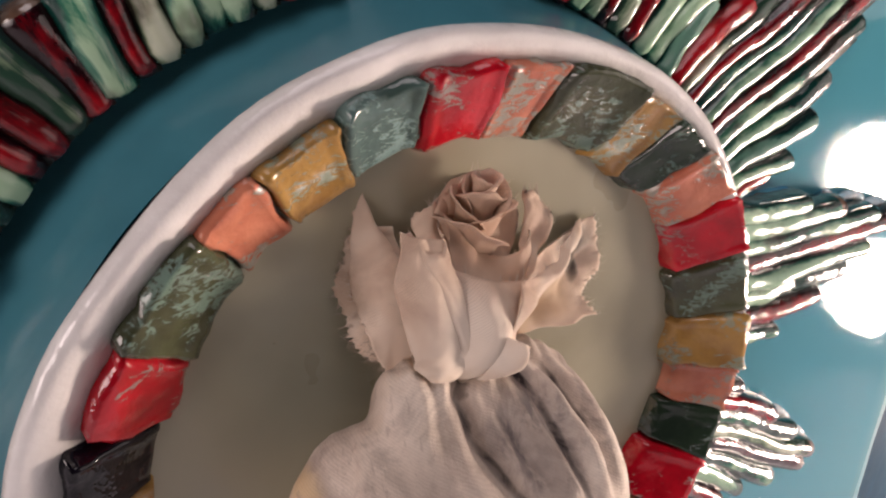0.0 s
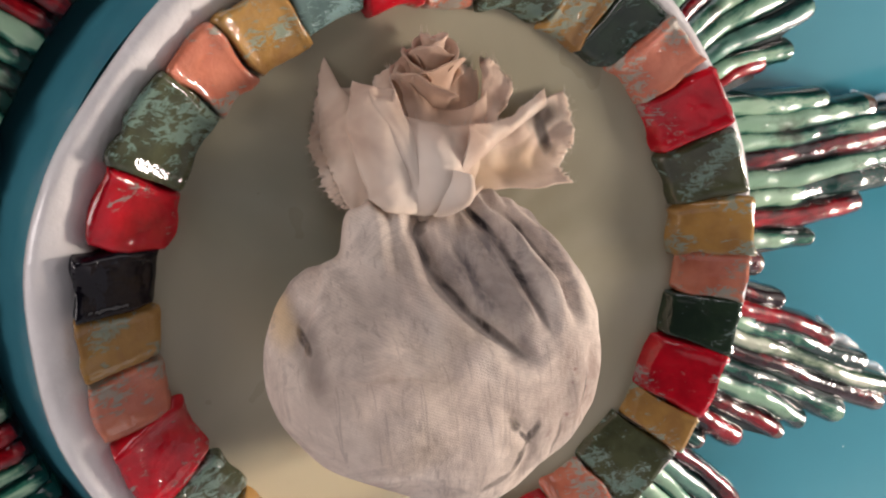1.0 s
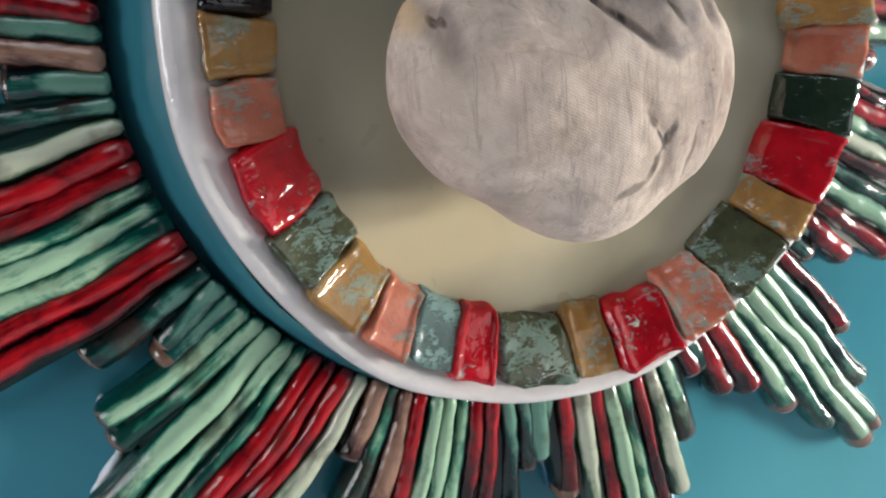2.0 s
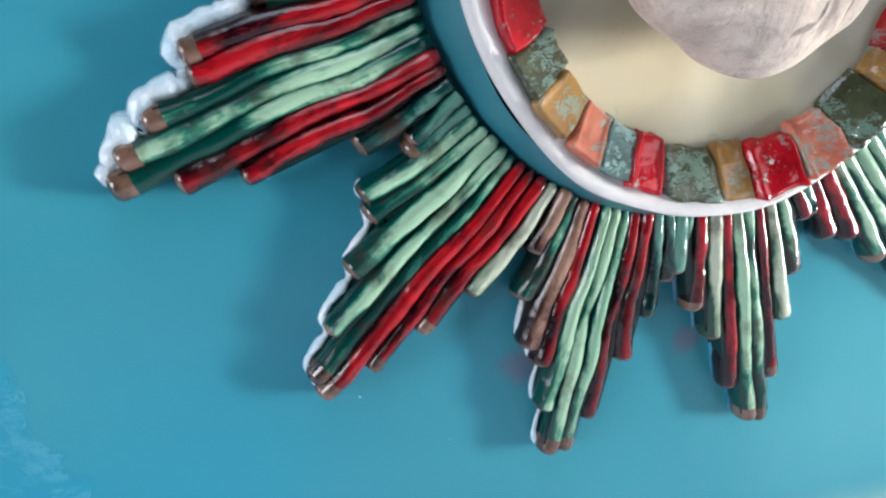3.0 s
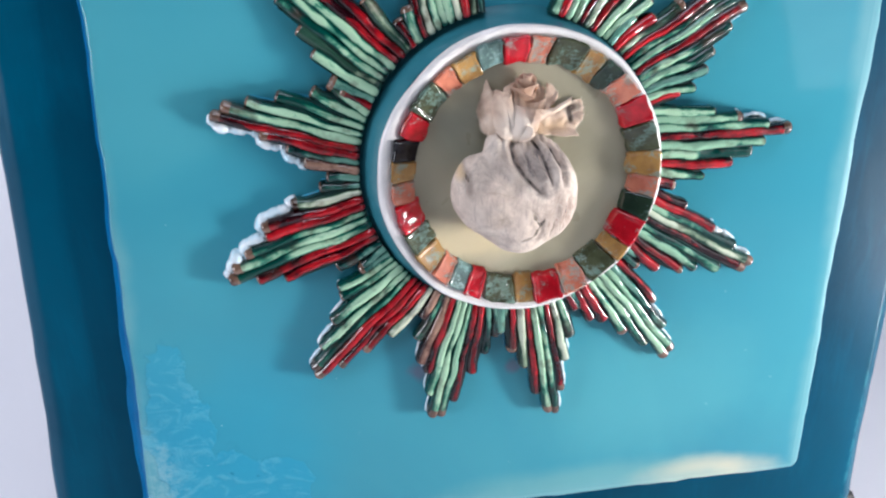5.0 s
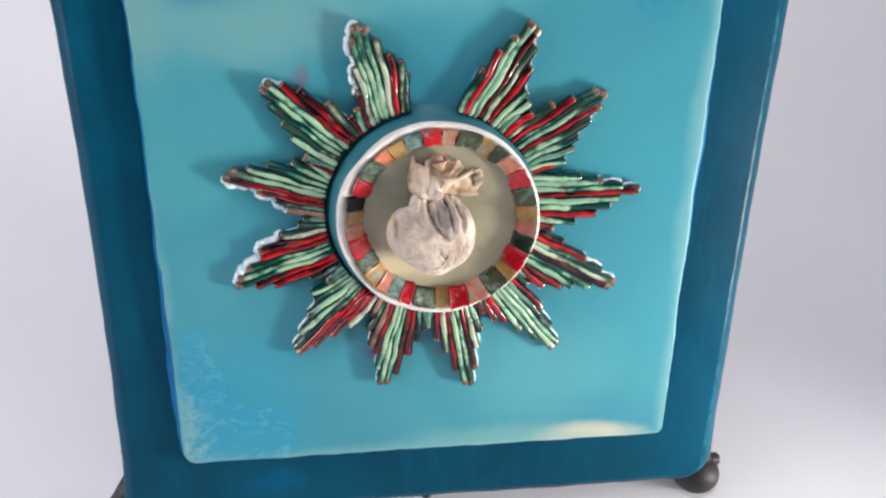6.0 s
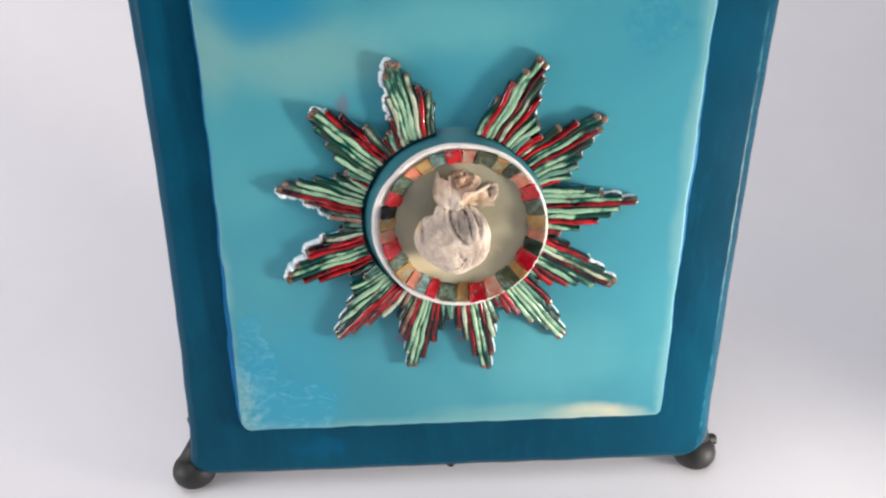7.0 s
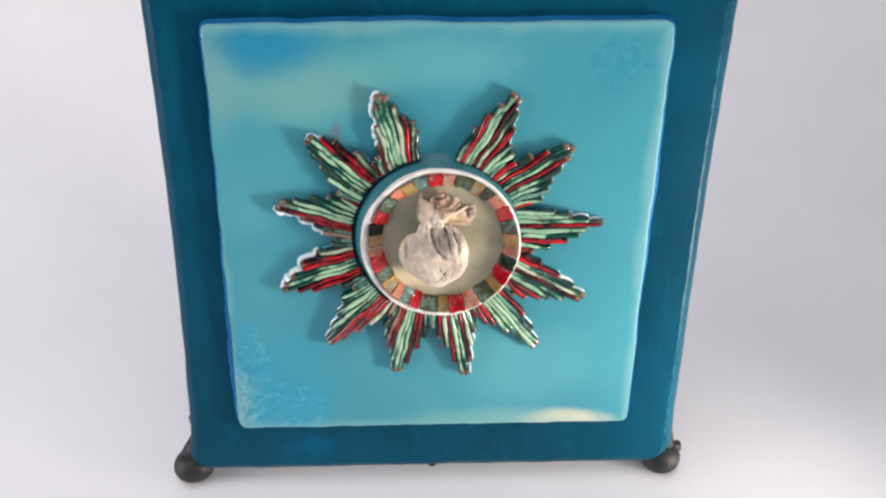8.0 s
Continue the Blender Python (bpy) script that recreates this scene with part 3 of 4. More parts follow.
def slab():
    out = rounded_outline(lambda z: -95.8 + 0.036 * z, lambda z: 95.5 - 0.6 * math.sin(z / 60), 20.3, 212.0, (5, 3.5, 4, 3), wave=0.9, seed=8)
    v, f = slab_mesh(out, [(-0.5, 4.1), (-0.15, 2.6), (0.0, 1.3), (0.15, 0.55), (0.45, 0.18), (0.9, 0.04), (1.6, 0.0)])
    mesh_part("wax_slab", v, f, MAT["slab"], ART, "poured turquoise wax slab with pale cloudy patches and scrapes")
    # the run is widest low on one side and half-way up the other
    rings = []
    for d, y, much in ((-1.5, 4.15, 1.0), (-1.2, 3.5, 0.9), (-0.6, 2.4, 0.6), (-0.1, 1.2, 0.2), (0.3, 0.9, 0.0)):
        ring = []
        for (x, z), (fx, fz) in zip(inset(out, d), inset(out, d - 2.4)):
            k = math.exp(-((x + 93) / 8) ** 2 - ((z - 64) / 36) ** 2) + 0.5 * math.exp(-((x - 95) / 8) ** 2 - ((z - 135) / 40) ** 2)
            k *= 0.65 * much * (1 + 0.5 * wob(x, 2, z, 0.12, 4))
            ring.append((x + (fx - x) * k, y, z + (fz - z) * k))
        rings.append(ring)
    mesh_part("slab_edge", *rings_mesh(rings), MAT["edge"], ART, "clear blue run of wax along the slab's edge")


plate()
slab()

# ---- the dish ----
HUB = (3.6, 121.6)


def turned(profile, steps=128, ripple=0.0, seed=0.0):
    """Rings of a turned form: (radius, height, centre x) each, rippled by hand work."""
    rings = []
    for r, h, cx in profile:
        ring = []
        for i in range(steps):
            a = 2 * math.pi * i / steps
            rr = r + ripple * wob(math.cos(a) * 3, h * 0.1, math.sin(a) * 3, 1.1, seed)
            ring.append((cx + rr * math.cos(a), -h - ripple * 0.5 * wob(math.cos(a) * 4, 9, math.sin(a) * 4, 1.0, seed), HUB[1] - 0.09 * max(0.0, h) + rr * math.sin(a)))
        rings.append(ring)
    return rings


def bed(r):
    """Height of the sloping tile bed at a radius."""
    return 4.0 + (r - 26.0) * 0.60


def dish():
    d = tagged(mesh_part("dish", *rings_mesh(turned([(37.7, -0.4, 1.9), (37.0, 0.5, 2.0), (36.0, 2.2, 2.5), (35.2, 4.6, 3.0), (34.5, 6.6, 3.4), (34.1, 7.4, 3.6)], ripple=0.3, seed=2)), MAT["teal"], ART, "raised round dish with a dark teal wall"))
    mesh_part("rim", *rings_mesh(turned([(34.15, 6.9, 3.6), (34.3, 7.7, 3.6), (34.0, 8.3, 3.6), (33.2, 8.5, 3.7), (32.2, 7.8, 4.0), (31.0, 6.8, 4.3), (27.6, 3.9, 4.5), (25.0, 3.0, 4.5)], ripple=0.6, seed=5)), MAT["rim"], d, "white glazed rim")
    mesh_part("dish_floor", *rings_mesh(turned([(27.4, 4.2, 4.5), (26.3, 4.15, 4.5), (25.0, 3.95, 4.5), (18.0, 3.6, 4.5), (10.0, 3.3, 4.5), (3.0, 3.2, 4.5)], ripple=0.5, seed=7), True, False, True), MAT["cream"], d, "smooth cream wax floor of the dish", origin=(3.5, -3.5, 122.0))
    return d


DISH = dish()


def tile(a0, a1, key, seed):
    """A hand-cut glossy tile on the sloping bed, with wavering, slightly raised edges."""
    rnd = random.Random(seed)
    nu, nv = 12, 10
    r0, r1 = 25.9 + rnd.uniform(-0.7, 0.4), 32.5 + 0.4 * math.cos(radians((a0 + a1) / 2 + 30)) + rnd.uniform(-0.3, 0.2)
    thick, skew = rnd.uniform(0.9, 1.8), rnd.uniform(-0.6, 0.6)
    tilt, lip = rnd.uniform(-0.35, 0.35), rnd.uniform(0.35, 0.8)
    rows = []
    for j in range(nv + 1):
        row = []
        for i in range(nu + 1):
            u, v = i / nu * 2 - 1, j / nv * 2 - 1
            u, v = math.copysign(abs(u) ** 0.6, u), math.copysign(abs(v) ** 0.6, v)
            round_off = 1 - 0.06 * (abs(u) ** 5) * (abs(v) ** 5)
            r = (r0 + r1) / 2 + v * round_off * (r1 - r0) / 2
            a = (a0 + a1) / 2 + u * round_off * (a1 - a0) / 2 + skew * v
            x, z = 4.5 + r * math.cos(radians(a)), 120.6 + r * math.sin(radians(a))
            edge = max(abs(u), abs(v)) ** 3
            x += 0.8 * wob(x, seed, z, 0.4) * edge
            z += 0.8 * wob(x, seed + 9, z, 0.4) * edge
            fall = ((1 - abs(u) ** 10) * (1 - abs(v) ** 10)) ** 0.5
            ridge = lip * (math.exp(-((abs(u) - 0.86) / 0.12) ** 2) + 0.6 * math.exp(-((abs(v) - 0.88) / 0.1) ** 2))
            h = bed(r) - 0.9 + (thick + 0.9) * fall + (tilt * u + ridge + 0.32 * wob(x, seed * 3, z, 0.5) + 0.14 * wob(x, seed * 3, z, 1.4)) * fall
            row.append((x, -h, z))
        rows.append(row)
    v, f = rings_mesh(rows, False)
    mid = (4.5 + 29 * math.cos(radians((a0 + a1) / 2)), -bed(29), 120.6 + 29 * math.sin(radians((a0 + a1) / 2)))
    return mesh_part("tile", v, f, TILE[key], DISH, origin=mid)


EDGES = [101.3, 90.0, 80.1, 64.9, 55.3, 46.5, 34.6, 22.4, 8.9, -2.5, -12.2, -23.0, -36.5, -44.1, -59.2, -71.2, -84.7, -94.3,
         -110.3, -118.8, -127.5, -136.0, -146.6, -156.6, -170.2, -180.0, -189.5, -199.7, -211.5, -226.4, -235.5, -246.9, -258.7]
for i, key in enumerate("rpgodprgopdrogproqrtpogrpokrgpot".replace("q", "g")):
    tile(EDGES[i] + 0.35, EDGES[i + 1] - 0.35, key, 11 + i * 7)


# ---- the sunburst ----
def strand(ray, start, end, w0, w1, h0, h1, key, seed, family, dipped):
    """A pulled, wavering rod of painted wax, cut off at its outer end. Its own x axis runs along it.
    family: the seed of the wave that all rods of a ray share. dipped: whether its tip is stained."""
    steps, sides = 24, 14
    sx, sz = start
    ex, ez = end
    length = math.hypot(ex - sx, ez - sz)
    rings = []
    for i in range(steps + 4):
        t = min(1.0, i / steps)
        shrink = (1.0, 0.96, 0.82, 0.46)[max(0, i - steps)] if i else 0.8
        along = length * t + (0.0, 0.4, 0.8, 1.05)[max(0, i - steps)]
        hold = math.sin(math.pi * min(1, 0.1 + t * 0.9)) if t < 0.5 else 1.0
        side = hold * (0.8 * wob(along, family * 3.7, 1, 0.10) + 0.28 * wob(along, seed * 3.7, 1, 0.13)) + 0.10 * wob(along, seed * 2.3, 0, 0.4)
        w = (w0 + (w1 - w0) * t) * (1 + 0.22 * wob(along, seed * 1.9, 7, 0.12)) + 0.07 * wob(along, seed * 1.3, 3, 0.6)
        h = h0 + (h1 - h0) * t + 0.5 * wob(along, seed * 4.1, 2, 0.11) + 0.16 * wob(along, seed, 12, 0.5)
        ring = []
        for k in range(sides):
            a = 2 * math.pi * k / sides
            c, s = math.cos(a), math.sin(a)
            c, s = math.copysign(abs(c) ** 0.85, c), math.copysign(abs(s) ** 0.72, s)
            dent = 1 + 0.08 * wob(along, seed + k * 0.8, 20, 0.3)
            ring.append((along, side + c * w * shrink * dent * (1 - 0.22 * max(0.0, s) ** 2), h * 0.5 + s * h * 0.5 * shrink * dent - 0.4))
        rings.append(ring)
    v, f = rings_mesh(rings, True, True, True)
    first = (steps - 1 if dipped else steps + 1) * sides
    slots = [1 if first <= n < len(f) - 2 else 0 for n in range(len(f))]
    slots[-1] = 1
    data = bpy.data.meshes.new("strand")
    data.from_pydata([Vector(p) * MM for p in v], [], f)
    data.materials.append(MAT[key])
    data.materials.append(MAT["end"])
    bm = bmesh.new()
    bm.from_mesh(data)
    bmesh.ops.recalc_face_normals(bm, faces=bm.faces)
    bm.to_mesh(data)
    bm.free()
    data.polygons.foreach_set("material_index", slots)
    data.polygons.foreach_set("use_smooth", [True] * len(f))
    ob = new("strand", data)
    ob.parent = ray
    home = Vector(ray["origin"])
    x_axis = Vector((ex - sx, 0, ez - sz)).normalized()
    z_axis = Vector((0, -1, 0))
    y_axis = z_axis.cross(x_axis)
    turn = Matrix((x_axis, y_axis, z_axis)).transposed().to_4x4()
    ob.matrix_local = Matrix.Translation((Vector((sx, 0, sz)) - home) * MM) @ turn
    return ob


def sun_ray(tip, low, high, spec, seed, bead_side=0, bead=0.0):
    """spec: strands from the clockwise side on, a paint letter and the distance of the end from the hub."""
    rods = [(s[0], float(s[1:])) for s in spec.split()]
    n = len(rods)
    longest = max(r for _, r in rods)
    peak = sum(i * (r > longest - 3) for i, (_, r) in enumerate(rods)) / sum(r > longest - 3 for _, r in rods)
    ux, uz = math.cos(radians(tip)), math.sin(radians(tip))
    cx, cz = 2.0, 122.5
    ray = thing_part("sun_ray", ART, "striped ray of red and green wax strands", (cx + 50 * ux, 0, cz + 50 * uz))
    pitch = (high - low) * math.pi / 180 * 37 / n
    foot = []
    for i, (key, reach) in enumerate(rods):
        a = radians(low + (high - low) * (i + 0.5) / n)
        start = (1.3 + 35.6 * math.cos(a), 122.4 + 35.6 * math.sin(a))
        side = (i - peak) * 2.25
        side = max(reach * math.sin(radians(low - tip)) * 0.95, min(reach * math.sin(radians(high - tip)) * 0.95, side))
        ahead = math.sqrt(max(1.0, reach * reach - side * side))
        end = (cx + ux * ahead - uz * side, cz + uz * ahead + ux * side)
        rnd = random.Random(seed * 31 + i)
        up, fat = rnd.uniform(-0.35, 0.35), rnd.uniform(0.88, 1.12)
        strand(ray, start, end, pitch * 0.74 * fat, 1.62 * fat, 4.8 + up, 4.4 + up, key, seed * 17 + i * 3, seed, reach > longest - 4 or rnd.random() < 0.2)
        foot.append((start, end))
    # the ground that the strands are pressed into, and its pale poured foot
    v, f = [], []
    pad(v, f, foot, pitch * 0.6, 1.2, 3.2, -0.2)
    mesh_part("ground_coat", v, f, MAT["under_g"], ray, "dark green coat between the strands", smooth=False)
    v, f = [], []
    pad(v, f, foot, pitch * 0.6, 1.35, 0.9, 0.45, rough=0.8, seed=seed)
    mesh_part("wax_fillet", v, f, MAT["fillet"], ray, "clear blue wax foot")
    if bead:
        wax_bead(ray, foot, round(peak), bead_side, bead, seed)
    return ray


def pad(v, f, foot, w0, w1, h, more, top=0.8, rough=0.0, seed=0):
    """One connected pad under all strands of a ray, with stepped ends and sloping sides."""
    rnd = random.Random(seed)
    b, cols = len(v), []
    for s, e in foot:
        length = math.hypot(e[0] - s[0], e[1] - s[1])
        ux, uz = (e[0] - s[0]) / length, (e[1] - s[1]) / length
        extra = more * (1 + rough * rnd.uniform(-0.8, 0.8))
        for side in (-1, 1):
            cols.append([(s[0] + ux * al - uz * side * w, s[1] + uz * al + ux * side * w, ux, uz) for al, w in ((0, w0), (length * 0.5, (w0 + w1) / 2), (length - 0.6, w1), (length + extra, w1 * 0.95))])
    n = 4
    for c in cols:
        for k, (x, z, ux, uz) in enumerate(c):
            back = 0.5 * h if k == 3 else 0.0
            v.append((x - ux * back, -h * (1 + 0.4 * rough * wob(x, 1, z, 0.5, seed)), z - uz * back))
        for x, z, ux, uz in c:
            v.append((x, 0.4, z))
    m = 2 * n
    for i in range(len(cols) - 1):
        for k in range(n - 1):
            q, r = b + i * m + k, b + (i + 1) * m + k
            f.append((q, r, r + 1, q + 1))
        f.append((b + i * m + n - 1, b + (i + 1) * m + n - 1, b + (i + 1) * m + m - 1, b + i * m + m - 1))
    for i in (0, len(cols) - 1):
        for k in range(n - 1):
            q = b + i * m + k
            f.append((q, q + 1, q + n + 1, q + n))


def wax_bead(ray, foot, peak, which, size, seed):
    """A lumpy bead of white wax that ran round the stepped ends on one side of a ray (0: round the tip alone)."""
    pts = []
    if which < 0:
        chosen = [(i, -1) for i in range(1, peak + 1)]
    elif which > 0:
        chosen = [(i, 1) for i in range(len(foot) - 2, peak - 1, -1)]
    else:
        chosen = [(i, -1) for i in range(peak - 1, peak + 2)]
    for i, side in chosen:
        s, e = Vector((foot[i][0][0], 0, foot[i][0][1])), Vector((foot[i][1][0], 0, foot[i][1][1]))
        u = (e - s).normalized()
        n = Vector((-u.z, 0, u.x)) * side
        if which and pts:
            pts.append(e - u * 3.2 + n * (1.7 + 0.5 * size))
        pts += [e - u * 0.5 + n * (1.5 + 0.5 * size), e + u * (0.7 + 0.4 * size) + n * 0.9, e + u * (0.7 + 0.4 * size) - n * 0.7]
    path = []
    for a, b in zip(pts, pts[1:]):
        k = max(2, int((b - a).length / 0.5))
        path += [a.lerp(b, i / k) for i in range(k)]
    smooth = [sum((path[max(0, min(len(path) - 1, i + d))] for d in (-2, -1, 0, 1, 2)), Vector()) / 5 for i in range(len(path))]
    rings = []
    for i, p in enumerate(smooth):
        d = (smooth[min(i + 1, len(smooth) - 1)] - smooth[max(i - 1, 0)]).normalized()
        side = Vector((-d.z, 0, d.x))
        r = size * (0.75 + 0.9 * abs(wob(p.x, seed, p.z, 0.35)) + 0.35 * wob(p.x, seed, p.z, 1.1)) * min(1, (i + 1) / 4, (len(smooth) - i) / 4)
        rings.append([tuple(p + side * r * math.cos(2 * math.pi * j / 10) + Vector((0, -0.7 - 1.5 * r * math.sin(2 * math.pi * j / 10), 0))) for j in range(10)])
    mesh_part("wax_bead", *rings_mesh(rings, True, True, True), MAT["bead"], ray, "white wax bead along the ends")


def thing_part(name, parent, label, origin):
    ob = new(name)
    ob.empty_display_size = 0.01
    ob.parent = parent
    ob.location = (Vector(origin) - Vector(parent["origin"])) * MM
    ob["origin"] = [float(v) for v in origin]
    return tagged(ob, label)


sun_ray(110.0, 100, 127, "D47 W51 R54 W59 G64 G65.5 G62 W54 R47 G43", 1, 1, 1.25)
sun_ray(62.0, 49, 76, "D43 G48 G50 R57 W63 R68 M69 M63 R57 M50", 2, -1, 0.35)
sun_ray(35.6, 20, 49, "R43 G47 D51 M54 G60 R65 M68.5 G67 R59 W53 R46", 3, -1, 0.45)
sun_ray(4.4, -11, 20, "R42 G49 R56 G61 M64 R71 M65 M58 G51", 4, 1, 0.6)
sun_ray(-25.6, -38, -11, "D44 R49 R55 M58 M64 R71 W72 M65 R57 R47", 5, 1, 0.7)
sun_ray(-50.8, -65, -38, "D43 R48 R50 G57 G64 G71 M70.5 D63 R55 D44", 6, 1, 0.4)
sun_ray(-79.8, -94, -65, "D44 D44 R50 W55 R64 G70.5 G71.5 R65 W56 G50 R43", 7, 1, 0.6)
sun_ray(-105.9, -121, -94, "B44 G50 B56 R58 G64 G70.5 M70 R65 R56 D50 D45", 8, -1, 0.35)
sun_ray(-134.0, -147, -121, "D44 G51 G52 G58 G65 G71 R72 R66 R59 W52", 9, -1, 0.55)
sun_ray(-160.8, -177, -147, "D45 W52 R60 R60 G66 G70 G72 R66 R60 D48 D43", 10, -1, 1.4)
sun_ray(167.0, 153.5, 183, "R43 G46 G49 G56 G62 G67 R69 R58 D52 B48 D43", 11, 1, 1.4)
sun_ray(140.4, 127, 153.5, "R42 W50 R59 R64 G68 G68 G64 W57 G52 D46", 12, 0, 0.8)

# ---- the pouch ----
POUCH = thing("cloth_pouch", (1.5, -11.5, 119.0), "small tied silk pouch with grey smudges, lying in the dish", "pouch")


def run_distance(x, z, line):
    """Distance from points (x, z) to a broken line, which side they lie on, and how far along it (0 to 1)."""
    best = np.full(x.shape, 1e9)
    side, along = np.zeros(x.shape), np.zeros(x.shape)
    for k, ((ax, az), (bx, bz)) in enumerate(zip(line, line[1:])):
        ux, uz = bx - ax, bz - az
        t = np.clip(((x - ax) * ux + (z - az) * uz) / (ux * ux + uz * uz), 0, 1)
        dx, dz = x - ax - ux * t, z - az - uz * t
        d = np.hypot(dx, dz)
        near = d < best
        best = np.where(near, d, best)
        side = np.where(near, np.sign(ux * dz - uz * dx), side)
        along = np.where(near, (k + t) / (len(line) - 1), along)
    return best, side, along


# folds of the cloth in the pouch's front, (x, z) in mm: line, width, depth, swelling on its two sides
FOLDS = [
    ([(1.6, 131.5), (-0.4, 128.8), (-0.1, 126.0), (1.8, 122.8), (4.2, 120.4), (6.4, 118.6)], 0.75, 1.2, 0.22, 0.12),
    ([(3.6, 131.0), (6.1, 128.2), (7.1, 124.8), (7.6, 120.8)], 0.65, 1.0, 0.15, 0.35),
    ([(6.2, 131.0), (9.4, 127.6), (10.6, 124.2), (10.3, 120.4)], 0.65, 1.0, 0.4, 0.4),
    ([(8.6, 130.6), (12.3, 127.2), (13.9, 122.8)], 0.6, 0.8, 0.3, 0.2),
    ([(2.4, 116.4), (4.9, 112.6), (4.8, 110.6), (3.2, 108.0)], 0.5, 0.22, 0.2, 0.3),
    ([(8.2, 113.6), (7.3, 109.0)], 0.7, 0.22, 0.2, 0.2),
    ([(11.6, 119.0), (10.6, 111.6)], 0.8, 0.40, 0.4, 0.4),
    ([(13.9, 119.5), (12.9, 112.5)], 0.7, 0.40, 0.3, 0.3),
    ([(-1.9, 130.8), (-3.4, 125.5)], 0.7, 0.40, 0.2, 0.2),
    ([(0.0, 130.6), (-1.8, 127.6)], 0.5, 0.45, 0.2, 0.2),
    ([(2.2, 127.6), (4.4, 123.2)], 0.45, 0.35, 0.3, 0.3),
    ([(5.2, 130.4), (8.4, 125.8)], 0.45, 0.45, 0.3, 0.3),
]


def pouch_body():
    rows, columns = 150, 340
    psi = np.pi * np.arange(rows + 1)[:, None] / rows
    phi = 360.0 * np.arange(columns)[None, :] / columns

    def swell(at, width):
        return np.exp(-(((phi - at + 180) % 360 - 180) / width) ** 2)

    wide = 14.4 + 0.8 * swell(170, 17) - 2.4 * swell(128, 10) - 2.1 * swell(235, 28) + 0.6 * swell(45, 25) - 1.6 * swell(90, 16) - 0.7 * swell(300, 20)
    c, s = np.cos(psi), np.sin(psi) ** 0.86
    x, z = 0.8 + wide * s * np.cos(np.radians(phi)), 117.8 + wide * s * np.sin(np.radians(phi))
    up = np.clip((z - 118.5) / 12.5, 0, 1)
    up = up * up * (3 - 2 * up)
    deep = np.where(c > 0, 9.4 * (1 - 0.66 * up), 8.0 * (1 - 0.6 * up))
    y = -11.6 + 2.6 * up - deep * np.sign(c) * np.abs(c) ** 0.88
    out = np.zeros(x.shape)
    for line, width, depth, swell_l, swell_r in FOLDS:
        d, side, along = run_distance(x, z, line)
        fade = np.clip(np.minimum(along / 0.08 + 0.4, (1 - along) / 0.22 + 0.05), 0, 1)
        lift = np.where(side > 0, swell_r, swell_l)
        out += fade * (-depth * np.exp(-(d / width) ** 2) + depth * lift * np.exp(-((d - 2.1 * width) / (1.3 * width)) ** 2))
    # one edge of the wrapped cloth lies over the rest of the bag
    d, side, along = run_distance(x, z, [(-5.2, 131.6), (-7.6, 127.6), (-8.9, 125.8), (-10.0, 124.5), (-11.0, 122.8), (-11.3, 121.0), (-11.1, 117.8)])
    out += 1.5 * (0.5 + 0.5 * np.tanh(side * d / 0.3)) * np.clip((1 - along) / 0.3, 0, 1) * np.exp(-np.maximum(0, d - 3.0) ** 2 / 12)
    front = np.clip(c * 2.2 + 0.35, 0, 1)
    verts = []
    for i in range(rows + 1):
        for j in range(columns):
            px, py, pz = float(x[i, j]), float(y[i, j]), float(z[i, j])
            soft = 0.55 * wob(px, py, pz, 0.13, 5) + 0.20 * wob(px, py, pz, 0.34, 9) + 0.05 * wob(px, py, pz, 1.1, 2)
            pull = 0.30 * math.exp(-(131.5 - pz) / 3.2) * math.sin(px * 3.4 + 1.5 * wob(px, 0, pz, 0.3, 4))
            k = float(out[i, j]) * float(front[i, 0]) + soft + pull
            side = math.sqrt(max(0.0, 1 - float(c[i, 0]) ** 2))
            a = math.radians(phi[0, j])
            verts.append((px + 0.7 * k * side * math.cos(a), py - k * float(c[i, 0]), pz + 0.7 * k * side * math.sin(a)))
    faces = [(i * columns + j, i * columns + (j + 1) % columns, (i + 1) * columns + (j + 1) % columns, (i + 1) * columns + j) for i in range(rows) for j in range(columns)]
    # close the two ends, where every column meets
    faces = [f for f in faces if columns <= f[0] < (rows - 1) * columns]
    faces.append(tuple(range(columns, 2 * columns)))
    faces.append(tuple(range((rows - 1) * columns, rows * columns)))
    used = {v: n for n, v in enumerate(sorted({v for f in faces for v in f}))}
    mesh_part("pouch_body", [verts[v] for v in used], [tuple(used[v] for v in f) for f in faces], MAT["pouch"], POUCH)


pouch_body()


def bez(p, t):
    a, b, c, d = (Vector(q) for q in p)
    return a * (1 - t) ** 3 + b * 3 * t * (1 - t) ** 2 + c * 3 * t * t * (1 - t) + d * t ** 3


